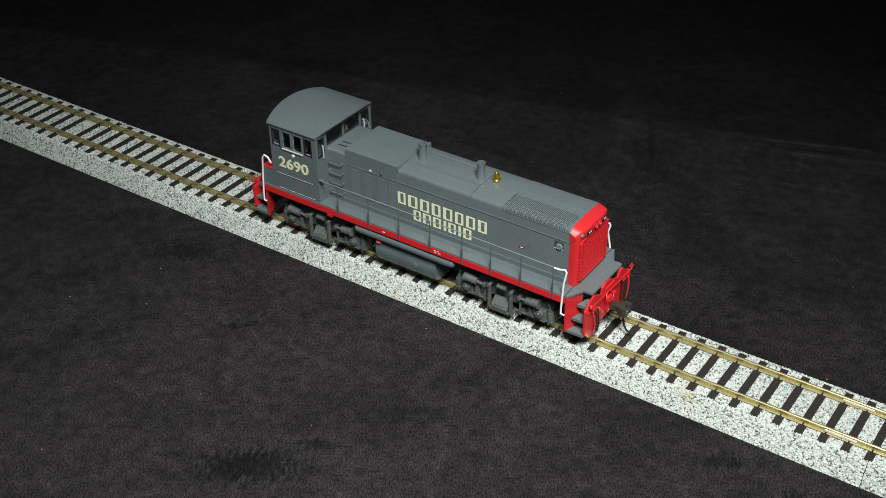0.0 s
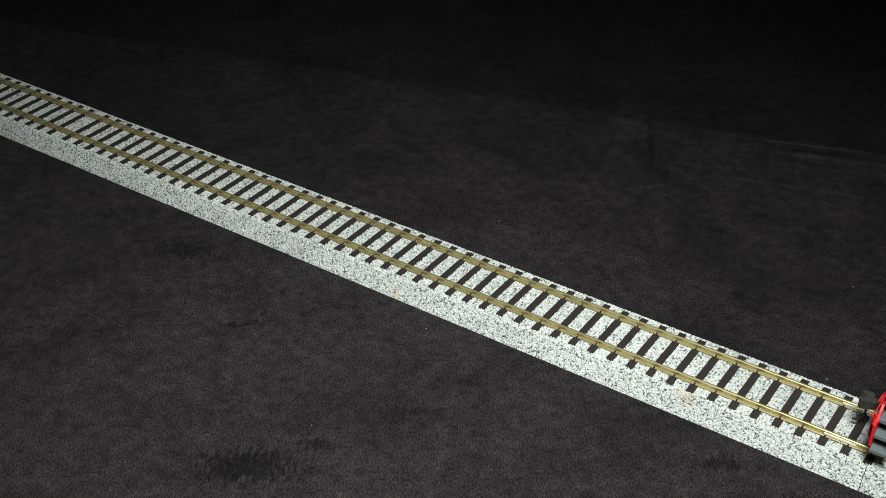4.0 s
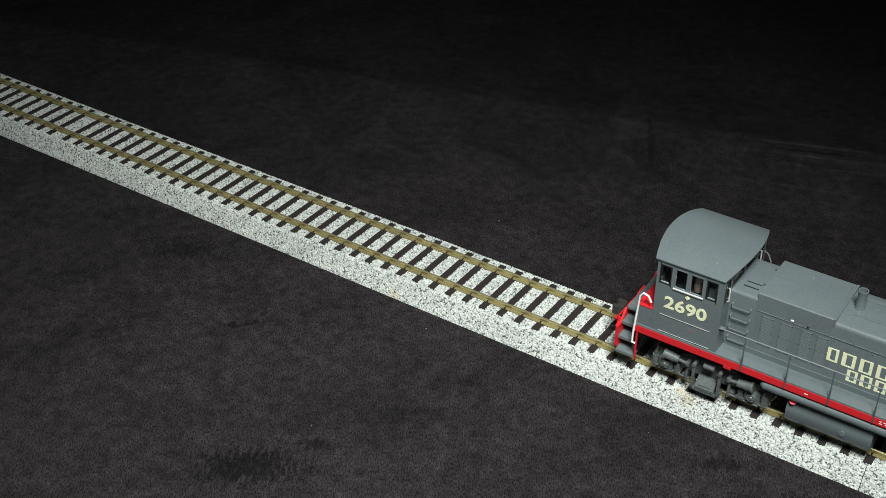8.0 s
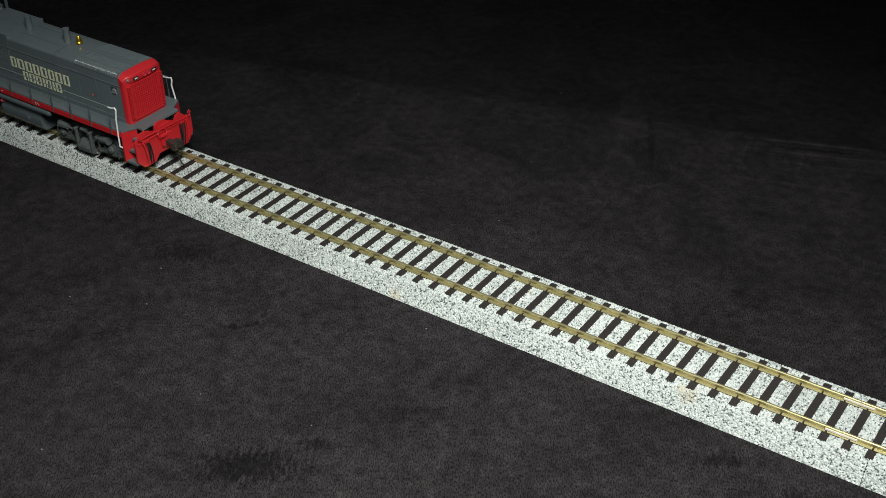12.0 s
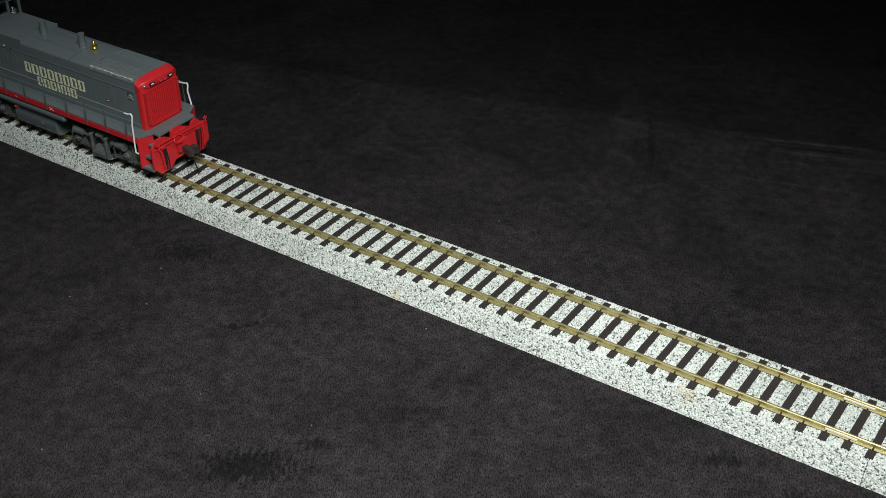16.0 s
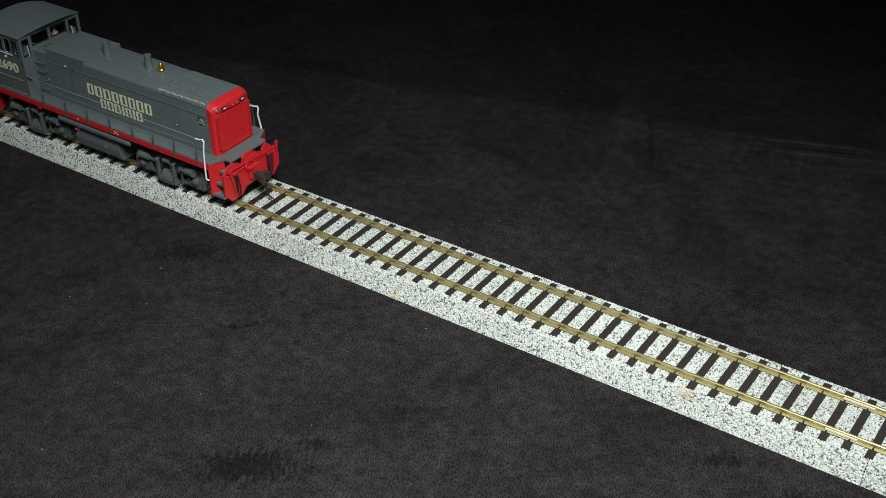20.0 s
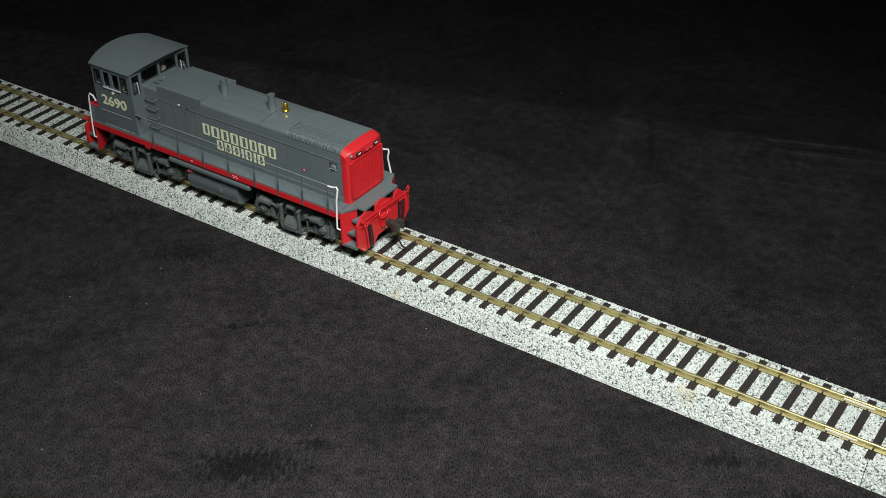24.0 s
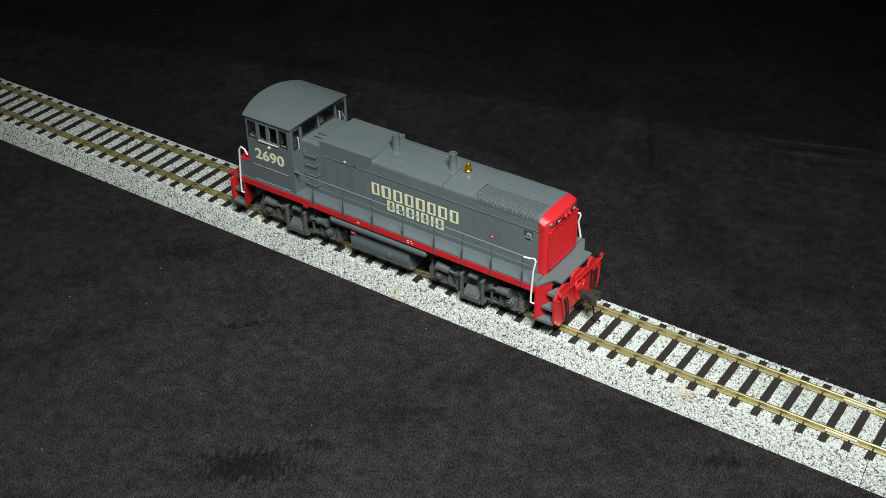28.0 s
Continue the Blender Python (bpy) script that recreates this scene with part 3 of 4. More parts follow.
# lengthwise strips on the roof, hood seams
for y, w, x1 in ((-3.9, 0.5, 244.6), (5.8, 0.8, 240.0)):
    part("roof_strip", box(X(216.2), X(x1), y - w, y + w, 43.8, 44.42, bevel=0.22), GREY, hood)
part("roof_hatch", box(X(189.6), X(211.2), 0.2, 9.6, 44.5, 45.12, bevel=0.15), GREY, hood)
part("roof_flange", box(X(211.9), X(212.7), -H - 0.12, H + 0.12, 42.2, 44.72, bevel=0.2), GREY, hood)
for y in (-3.4, 6.4):
    part("lifting_lug", tube([(X(186.6), y, 42.2), (X(186.6), y, 43.4), (X(187.4), y, 43.7), (X(187.9), y, 43.2)], 0.28, 6), GREY, hood, smooth=True)
part("roof_joint", prism([(u * 1.004, v + 0.06) for u, v in hood_outline(43.45, 41.9, 0.75, 1.5)][1:-1] + [(H, 42.2), (-H, 42.2)], X(244.7), X(245.0)), GREY_DARK, hood)
for s in (-1, 1):
    y = s * H
    bm = box(X(187.9), X(285.8), y - 0.2, y + 0.2, 37.8, 38.15, bevel=0.08)
    for k in range(48):
        add_box(bm, X(189.0 + 2.02 * k), X(189.3 + 2.02 * k), y - 0.24, y + 0.24, 38.3, 38.55)
    part("drip_rail", bm, GREY, hood)
    y0, y1 = sorted((y, y + s * 0.16))
    for a, b in ((190.0, 194.1), (196.2, 200.2), (203.0, 206.8), (208.2, 211.8)):
        part("door_screen", box(X(a) + 0.3, X(b) - 0.3, y0, y1, 25.6, 36.2), SCREEN, hood, "expanded-metal screen panel")
        fr = bmesh.new()
        y4, y5 = sorted((y, y + s * 0.2))
        for q in ((X(a), X(a) + 0.35, 25.2, 36.6), (X(b) - 0.35, X(b), 25.2, 36.6), (X(a), X(b), 25.2, 25.6), (X(a), X(b), 36.2, 36.6), (X(a), X(b), 30.7, 31.1)):
            add_box(fr, q[0], q[1], y4, y5, q[2], q[3], bevel=0.06)
        part("screen_frame", fr, GREY, hood)
    for a in (188.9, 195.1, 201.5, 207.5, 212.6, 224, 235.5, 247, 258.5, 270):
        y2, y3 = sorted((y, y + s * 0.1))
        part("door_seam", box(X(a), X(a + 0.22), y2, y3, 22.6, 37.7), GREY, hood)
    bm = bmesh.new()
    for a in (201.6, 213.4, 225.2, 236.9, 248.3, 259.6, 269.0):
        for z in (24.2, 31.0, 36.8):
            add_box(bm, X(a), X(a + 0.5), y - 0.2, y + 0.2, z, z + 0.22)
    part("latch", bm, GREY, hood)
    part("lifting_eye", cyl((X(205.0), y, 39.2), (X(205.0), y + s * 0.7, 39.2), 0.4, n=8), GREY_DARK, hood)
    part("builder_plate", box(X(199.2), X(200.2), min(y, y + s * 0.3), max(y, y + s * 0.3), 38.6, 39.0), WHITE, hood, "small white plate")
    part("base_strip", box(X(179.0), X(286), y - 0.3, y + 0.3, DECK, 22.5, bevel=0.1), GREY, hood)
    # ladder of grab irons behind the cab
    for k in range(4):
        z = 37.6 - 4.35 * k
        bm = tube([(X(180.0), y, z), (X(180.0), y + s * 0.8, z - 0.25), (X(180.2), y + s * 1.0, z - 1.0), (X(186.0), y + s * 1.0, z - 1.0), (X(186.3), y + s * 0.8, z - 0.25), (X(186.3), y, z)], 0.22)
        part("grab_iron", bm, GREY, hood)
    # recessed class lamp near the front
    y0, y1 = sorted((y, y + s * 0.1))
    lamp = part("lamp_recess", box(X(279.8), X(283.5), y0, y1, 33.9, 37.0), GRILLE_BED, hood, "dark lamp recess")
    part("lens", lathe([(0.1, 0.0), (1.35, 0.0), (1.3, 0.35), (1.0, 0.6), (0.75, 0.62), (0.7, 0.4), (0.1, 0.45)] if s > 0 else [(0.1, 0.0), (1.35, 0.0), (1.3, -0.35), (1.0, -0.6), (0.75, -0.62), (0.7, -0.4), (0.1, -0.45)], (X(281.9), y, 35.0), 18, axis="y"), LAMP, lamp, "pale lamp lens", smooth=True)
    part("lens_shelf", box(X(279.9), X(283.4), y0 - 0.15, y1 + 0.15, 33.9, 34.15, bevel=0.05), PALE_GREY, lamp, "pale lower edge")
    part("mark", box(X(265.4), X(267.8), y0, y1, 28.6, 29.4), SHADE_RED, hood, "tiny red emblem")
    part("mark_bar", box(X(266.0), X(267.3), min(y, y + s * 0.14), max(y, y + s * 0.14), 28.9, 29.15), WHITE, hood)
# company lettering as plain hollow blocks
def letter_bars(start, pitch, widths, z0, z1, side=-1):
    x = X(start)
    y0, y1 = sorted((side * H, side * (H + 0.12)))
    edge = 0.09 * (z1 - z0)
    for w in widths:
        if w > 2.4:
            bm = wall_with_holes(x, x + 0.9 * w, z0, z1, [(x + 0.28 * w, x + 0.68 * w, z0 + edge, z1 - edge)], y0, y1, lambda u, v, d: (u, d, v))
        else:
            bm = box(x + 0.15 * w, x + 0.75 * w, y0, y1, z0, z1)
        part("lettering_bar", bm, CREAM, hood, "cream lettering")
        x += w + pitch


letter_bars(212.2, 0.8, (3.9, 4.7, 4.5, 4.3, 4.5, 4.0, 4.4, 4.2), 29.0, 34.0)
letter_bars(219.3, 0.6, (3.7, 4.0, 3.9, 1.8, 3.6, 1.8, 3.9), 23.9, 28.2)

# stacks and bell
for a in (216.4, 242.4):
    prof = [(1.62, 43.8), (1.6, 44.5), (1.5, 44.7), (1.5, 50.2), (1.58, 50.4), (1.58, 50.9), (1.2, 50.9), (1.15, 47.5), (0.2, 47.5)]
    part("exhaust_pipe", lathe(prof, (X(a), 0, 0), 24), GREY, hood, smooth=True)
bell = part("bell", lathe([(0.3, 44.5), (1.6, 44.6), (1.62, 44.9), (1.36, 45.2), (1.2, 45.7), (1.12, 46.4), (0.98, 46.95), (0.7, 47.35), (0.62, 47.7), (0.3, 47.95), (0.1, 48.0)], (X(247.9), 1.7, 0), 24), BRASS, hood, "polished gold bell", smooth=True)
part("bell_base", box(X(246.9), X(248.9), 0.9, 2.5, 44.0, 44.55, bevel=0.1), GREY_DARK, bell, "dark bell base")

# radiator grille over the roof's front end
ol = hood_outline(43.45, 41.9, 0.75, 1.5)
near_line = [(u, v + 0.1) for u, v in ol if v > 41.8 and u < -0.4]
part("grille_bed", prism([(u, v - 0.04) for u, v in near_line] + [(near_line[-1][0], 43.0), (-9.6, 42.0)], X(258.6), X(284.6)), GRILLE_BED, hood, "dark radiator opening")
for k in range(40):
    x = X(258.9) + k * 0.652
    part("slat", tube([(x + 0.10 * (u + 10.6), u, v + 0.12) for u, v in near_line], 0.18, 4), GREY, hood)
for u, v in near_line[3::2]:
    part("grille_wire", tube([(X(258.6), u, v + 0.27), (X(285.0), u, v + 0.27)], 0.07, 4), GREY, hood)
part("grille_edge", tube([(X(258.4), u, v + 0.12) for u, v in near_line], 0.26, 4), GREY, hood)
part("grille_edge", box(X(258.2), X(285.8), -1.0, -0.4, 44.0, 44.45, bevel=0.1), GREY, hood)
part("grille_edge", box(X(258.2), X(285.8), -H - 0.1, -H + 0.15, 41.5, 42.0, bevel=0.08), GREY, hood)
far_line = [(u, v + 0.06) for u, v in ol if v > 42.6 and u > 1.2]
for k in range(38):
    x = X(258.8) + k * 0.705
    part("slat", tube([(x, u, v) for u, v in far_line], 0.15, 4), GREY, hood)
for k in range(17):
    # bent wire clips along the shoulder
    x = X(259.2) + k * 1.55
    part("grille_clip", tube([(x, -H - 0.12, 42.0), (x + 0.1, -H + 0.25, 43.2), (x + 0.5, -H + 0.9, 43.75), (x + 0.9, -H + 1.6, 43.85)], 0.1, 5), MID_GREY, hood)
for k in range(26):
    x = X(259.4) + k * 0.99
    part("grille_clip", box(x, x + 0.36, -8.2, -7.8, 43.75, 44.0, bevel=0.06), MID_GREY, hood)

# red radiator end
bm = prism([(X(285.9), DECK), (X(289.2), DECK), (X(289.2), 41.0), (X(286.0), 41.0)], -10.8, 10.8, axis="y")
es = [e for e in bm.edges if abs(e.verts[0].co.x - e.verts[1].co.x) < 0.01 and abs(e.verts[0].co.z - e.verts[1].co.z) > 1 and e.verts[0].co.x > X(288)]
bmesh.ops.bevel(bm, geom=es, offset=1.7, segments=5, profile=0.5, affect="EDGES")
nose = part("radiator_end", bm, RED, loco, "red radiator end of the hood", smooth=True)
bm = bmesh.new()
rings = []
for y in np.linspace(-10.95, 10.95, 23):
    u = abs(y) / 10.95
    out, top = X(290.3) - 2.2 * u ** 4, 43.5 + 0.75 * (1 - u * u) - 1.2 * max(0.0, u - 0.86) / 0.14
    side = [(X(285.9), 38.9), (out - 1.2, 38.9), (out - 0.3, 39.5), (out, 40.2), (out + 0.05, top - 1.5), (out - 0.2, top - 1.1), (out - 0.7, top - 0.85), (X(285.9), top + 0.02)]
    rings.append([bm.verts.new((x, float(y), z)) for x, z in side])
for a, b in zip(rings, rings[1:]):
    for j in range(8):
        bm.faces.new((a[j], a[(j + 1) % 8], b[(j + 1) % 8], b[j]))
bm.faces.new(rings[0]), bm.faces.new(rings[-1])
brow = part("brow", bm, RED, nose, "red overhanging brow", smooth=True)
# shade behind the mesh is put into the bed as a darker red
part("shutter_bed", box(X(289.2), X(289.25), -7.8, 7.8, 22.6, 38.2), SHADE_RED, nose, "grille bed in darker red for its shade")
for y0, y1, z0, z1 in ((-8.4, 8.4, 38.0, 38.8), (-8.4, 8.4, 21.9, 22.7), (-8.4, -7.6, 22.7, 38.0), (7.6, 8.4, 22.7, 38.0)):
    part("shutter_frame", box(X(289.2), X(289.85), y0, y1, z0, z1, bevel=0.12), RED, nose)
for k in range(14):
    z = 23.0 + k * 1.09
    part("shutter_slat", box(X(289.25), X(289.6), -7.6, 7.6, z, z + 0.5, bevel=0.12), RED, nose)
for k in range(14):
    y = -7.35 + k * 1.1
    part("shutter_bar", box(X(289.25), X(289.75), y, y + 0.48, 22.7, 38.0, bevel=0.12), RED, nose)
for s in (-1, 1):
    for k in range(22):
        z = 22.8 + k * 0.72
        y0, y1 = sorted((s * 8.5, s * 9.9))
        part("louvre", box(X(288.8), X(290.0), y0, y1, z, z + 0.34, bevel=0.08), RED, nose)
for y in (-0.2, 2.2):
    hl = part("headlight", lathe([(0.1, 0.0), (0.95, 0.0), (0.95, 0.35), (0.7, 0.35), (0.6, 0.1), (0.1, 0.1)], (0, 0, 0), 14, axis="y"), SIGN_RED, brow, "dark red lamp socket")
    hl.matrix_basis = pose(X(290.25) * SIZE[0] * MM, y * MM, 41.0 * SIZE[0] * MM, 0, 0, -90)
for y in (-5.0, 5.4):
    nb = part("number_board", box(X(289.7), X(290.5), y - 1.5, y + 1.5, 40.4, 41.8, bevel=0.3), BLACK, brow, "dark number board")
    part("number_bar", box(X(290.5), X(290.56), y - 0.8, y + 0.8, 40.85, 41.35), WHITE, nb, "pale bar")
bm = bmesh.new()
add_ball(bm, (X(289.3), -8.7, 41.2), 0.75, 10)
part("class_lamp", bm, LAMP, brow, "small pale lamp", smooth=True)

# end platforms, steps, beams
def red_end(f, name):
    """One end of the locomotive: f is +1 for the front, -1 for the rear. Distances run outward from the middle."""
    base = 69.0 if f > 0 else 69.9
    tip = 75.6 if f > 0 else 77.0

    def bx(a, b, y0, y1, z0, z1, bevel=0.0, m=None):
        return box(min(f * a, f * b), max(f * a, f * b), min(y0, y1), max(y0, y1), z0, z1, bevel=bevel)
    lip = [(f * (base - 0.9), -17.2), (f * base, -17.2), (f * (base + 3.2), -10.9), (f * (tip - 0.4), -10.9), (f * (tip - 0.02), -10.3), (f * (tip - 0.02), 10.3), (f * (tip - 0.4), 10.9), (f * (base + 3.2), 10.9), (f * base, 17.2), (f * (base - 0.9), 17.2)]
    part("end_platform", prism(lip, 19.7, DECK + 0.03, axis="z"), GREY, loco, "grey end platform")
    # outline seen from outside, from one lower corner over the notched top edge to the other
    plate = [(-13.3, 2.8), (-16.9, 6.6), (-16.9, 16.5), (-15.6, 17.1), (-13.7, 19.3), (-10.6, 19.8), (-5.1, 17.1), (-4.8, 19.4), (-3.0, 20.55), (0.6, 20.3), (3.4, 18.6), (6.8, 17.0),
             (7.9, 18.9), (10.2, 19.5), (12.0, 17.9), (13.9, 15.6), (16.6, 15.4), (16.6, 7.2), (13.0, 3.0), (7.2, 2.8), (4.2, 5.6), (-4.2, 5.6), (-7.2, 2.6)]
    plate = [(f * y, z) for y, z in plate]
    bm = prism(plate, f * tip, f * (tip + 0.8))
    beam = part("end_beam", bm, RED, loco, "red end beam with hoses")
    part("coupler_pocket", bx(tip + 0.8, tip + 2.4, -3.0, 3.0, 8.6, 14.4, 0.35), RED, beam)
    part("drop_plate", bx(tip + 0.8, tip + 1.4, -3.4, 3.4, 15.4, 18.6, 0.3), RED, beam)
    part("rib", bx(tip + 0.8, tip + 1.3, -16.0, 16.0, 14.8, 15.5, 0.15), RED, beam)
    for s in (-1, 1):
        def slant(y):
            """How far out the slanted well wall stands at y."""
            return base + (SIDE - abs(y)) * 0.42
        wall = [(f * slant(SIDE), s * SIDE), (f * slant(10.8), s * 10.8), (f * (slant(10.8) - 0.7), s * 10.8), (f * (slant(SIDE) - 0.7), s * SIDE)]
        st = part("step_well", prism(wall, 5.0, 19.72, axis="z"), RED, loco, "red step well with grey treads")
        part("back_plate", bx(slant(9.0), tip, s * 7.6, s * 8.1, 5.5, 19.6), BLACK, st, "black back plate")
        for z, inner, outer, gap in ((5.0, 11.0, 17.0, 0.2), (10.0, 9.4, 15.6, 0.7), (15.0, 8.2, 13.8, 0.9)):
            q = [(f * (slant(outer) + gap), s * outer), (f * tip, s * outer), (f * tip, s * inner), (f * slant(inner), s * inner)]
            part("tread", prism(q, z, z + 1.1, axis="z"), GREY, st, "grey step tread")
        # white corner grab rail
        if f > 0:
            pts = [(63.4, s * SIDE, 30.7), (66.0, s * (SIDE + 0.2), 31.0), (67.8, s * (SIDE + 0.2), 31.6), (68.4, s * (SIDE + 0.2), 30.8), (67.6, s * (SIDE + 0.3), 26.0), (67.1, s * (SIDE + 0.3), 18.0), (66.9, s * (SIDE + 0.3), 12.6), (68.3, s * (SIDE + 0.1), 12.2)]
            if s > 0:
                pts = [(61.5, SIDE, 30.3), (64.5, SIDE + 0.2, 30.4), (66.2, SIDE + 0.2, 30.9), (66.5, SIDE + 0.2, 30.0), (65.7, SIDE + 0.3, 27.0), (66.8, SIDE + 0.3, 21.5), (67.4, SIDE + 0.3, 17.0), (67.4, SIDE + 0.3, 12.6), (68.2, SIDE + 0.1, 12.3)]
        else:
            pts = [(-65.6, s * SIDE, 31.0), (-66.8, s * (SIDE + 0.1), 33.2), (-68.6, s * (SIDE + 0.2), 33.8), (-69.6, s * (SIDE + 0.2), 32.4), (-70.3, s * (SIDE + 0.3), 24.0), (-70.8, s * (SIDE + 0.3), 17.0), (-71.0, s * (SIDE + 0.3), 12.2), (-69.8, s * (SIDE + 0.1), 11.9)]
        part("grab_rail", tube(pts, 0.36, 8), WHITE, loco, "white bent-wire grab rail", smooth=True)
        # air hoses beside dark slots
        part("slot", bx(tip + 0.75, tip + 0.9, s * 9.0, s * 10.2, 5.4, 14.0), BLACK, beam, "dark slot")
        for y, mat, foot in ((9.6, BLACK, 3.6), (10.9, BLACK, 4.2), (12.6, RED, 5.2)):
            pts = [(f * (tip + 0.8), s * (y + 0.4), 14.2), (f * (tip + 1.8), s * (y + 0.4), 14.4), (f * (tip + 2.2), s * (y + 0.2), 12.4), (f * (tip + 2.3), s * (y - 0.3), 8.0), (f * (tip + 1.7), s * (y - 0.6), foot)]
            hose = part("air_hose", tube(pts, 0.3, 7), mat, beam, "black air hose" if mat is BLACK else "red air hose", smooth=True)
            part("angle_cock", bx(tip + 0.8, tip + 1.7, s * (y + 0.4) - 0.45, s * (y + 0.4) + 0.45, 13.8, 14.9, 0.15), RED, hose)
        part("bar_bracket", bx(tip + 0.7, tip + 2.0, s * 13.0, s * 13.7, 14.6, 17.0, 0.15), RED, beam)
        part("bar_end", tube([(f * (tip + 1.6), s * 13.4, 16.2), (f * (tip + 1.9), s * 14.6, 16.8), (f * (tip + 2.0), s * 15.6, 18.2), (f * (tip + 1.7), s * 15.2, 18.9), (f * (tip + 1.4), s * 14.2, 17.6)], 0.26, 6), RED, beam, smooth=True)
    # uncoupling bar with a loop over the coupler
    ring = [(f * (tip + 1.9 + 1.4 * (1 - math.cos(a)) / 2), 2.5 * math.sin(a) - 2.6, 17.4 - 3.4 * (1 - math.cos(a)) / 2) for a in np.linspace(0.35, 2 * math.pi - 0.35, 12)]
    part("uncoupling_bar", tube([(f * (tip + 1.7), -15.6, 17.4), (f * (tip + 1.8), -3.0, 17.2), (f * (tip + 1.8), 3.0, 16.8), (f * (tip + 1.7), 15.6, 16.2)], 0.24, 6), RED, beam, smooth=True)
    part("lever_loop", tube(ring, 0.23, 6), RED, beam, smooth=True)
    # coupler
    cp = part("coupler", bx(tip + 1.5, tip + 6.0, -1.3, 1.3, 8.6, 11.2, 0.25), STEEL, loco, "dark knuckle coupler")
    c = tip + 1.5
    head = [(f * (c + 4.0), -2.2), (f * (c + 6.4), -3.0), (f * (c + 7.8), -2.6), (f * (c + 7.9), -1.3), (f * (c + 6.3), -0.9), (f * (c + 6.2), 0.6), (f * (c + 7.9), 1.2), (f * (c + 7.6), 2.4), (f * (c + 5.2), 2.7), (f * (c + 4.0), 2.0)]
    part("knuckle", prism(head, 8.5, 11.8, axis="z"), STEEL, cp)
    part("trip_pin", tube([(f * (c + 5.4), 0.4, 8.4), (f * (c + 5.5), 0.6, 5.0), (f * (c + 6.0), 0.6, 2.4), (f * (c + 7.2), 0.4, 0.7), (f * (c + 9.0), 0.2, 0.3)], 0.4, 6), BLACK, cp, "curved black trip pin", smooth=True)


red_end(1, "front")
red_end(-1, "rear")

# handrails along the walkway
for s in (-1, 1):
    y = s * SIDE
    rail = part("handrail", tube([(X(178.9), s * 17.0, 30.6), (X(180.5), y, 31.1), (X(230), y, 31.1), (X(284.2), y, 30.9)], 0.2, 6), MID_GREY, loco, "thin grey wire handrail", smooth=True)
    for a in (188.2, 203.0, 217.2, 231.4, 245.6, 258.0, 270.6, 283.6):
        post = box(X(a) - 0.25, X(a) + 0.25, y - 0.28 + s * 0.3, y + 0.28 + s * 0.3, 17.5, 24.2, bevel=0.06)
        add_tube(post, [(X(a), y + s * 0.3, 24.0), (X(a), y, 31.0)], 0.2, 5)
        part("stanchion", post, GREY_DARK, rail, "dark stanchion")

# fuel tank and air reservoirs
for s in (-1, 1):
    prof = [(s * 15.6, 5.4), (s * 15.9, 8.0), (s * 15.2, 11.2), (s * 13.6, 12.6), (s * 6.0, 12.6), (s * 6.0, 2.6), (s * 13.4, 2.6), (s * 14.8, 3.4)]
    tank = part("fuel_tank", prism(prof, X(204.4), X(232.4)), TANK, loco, "dark grey fuel tank", smooth=True)
    part("filler_cap", cyl((X(206.4), s * 14.8, 11.2), (X(206.2), s * 15.9, 12.5), 1.15, n=12), CAP_PINK, tank, "pinkish red filler cap")
    part("gauge", lathe([(0.1, 0.0), (1.0, 0.0), (1.0, 0.35), (0.6, 0.35), (0.55, 0.15), (0.1, 0.15)], (X(223.2), s * 15.85 - (0.35 if s < 0 else 0), 7.4), 16, axis="y"), GREY, tank)
    r = part("air_reservoir", cyl((X(196.6), s * 15.9, 14.9), (X(240.0), s * 15.9, 14.9), 1.7, n=16), TANK, loco, "long dark grey air reservoir", smooth=True)
    for a in (196.6, 240.0):
        bm = bmesh.new()
        add_ball(bm, (X(a), s * 15.9, 14.9), 1.68, 12)
        part("end_cap", bm, TANK, r, smooth=True)
part("tank_middle", box(X(204.6), X(243), -6.0, 6.0, 3.6, 12.4), BLACK, loco)

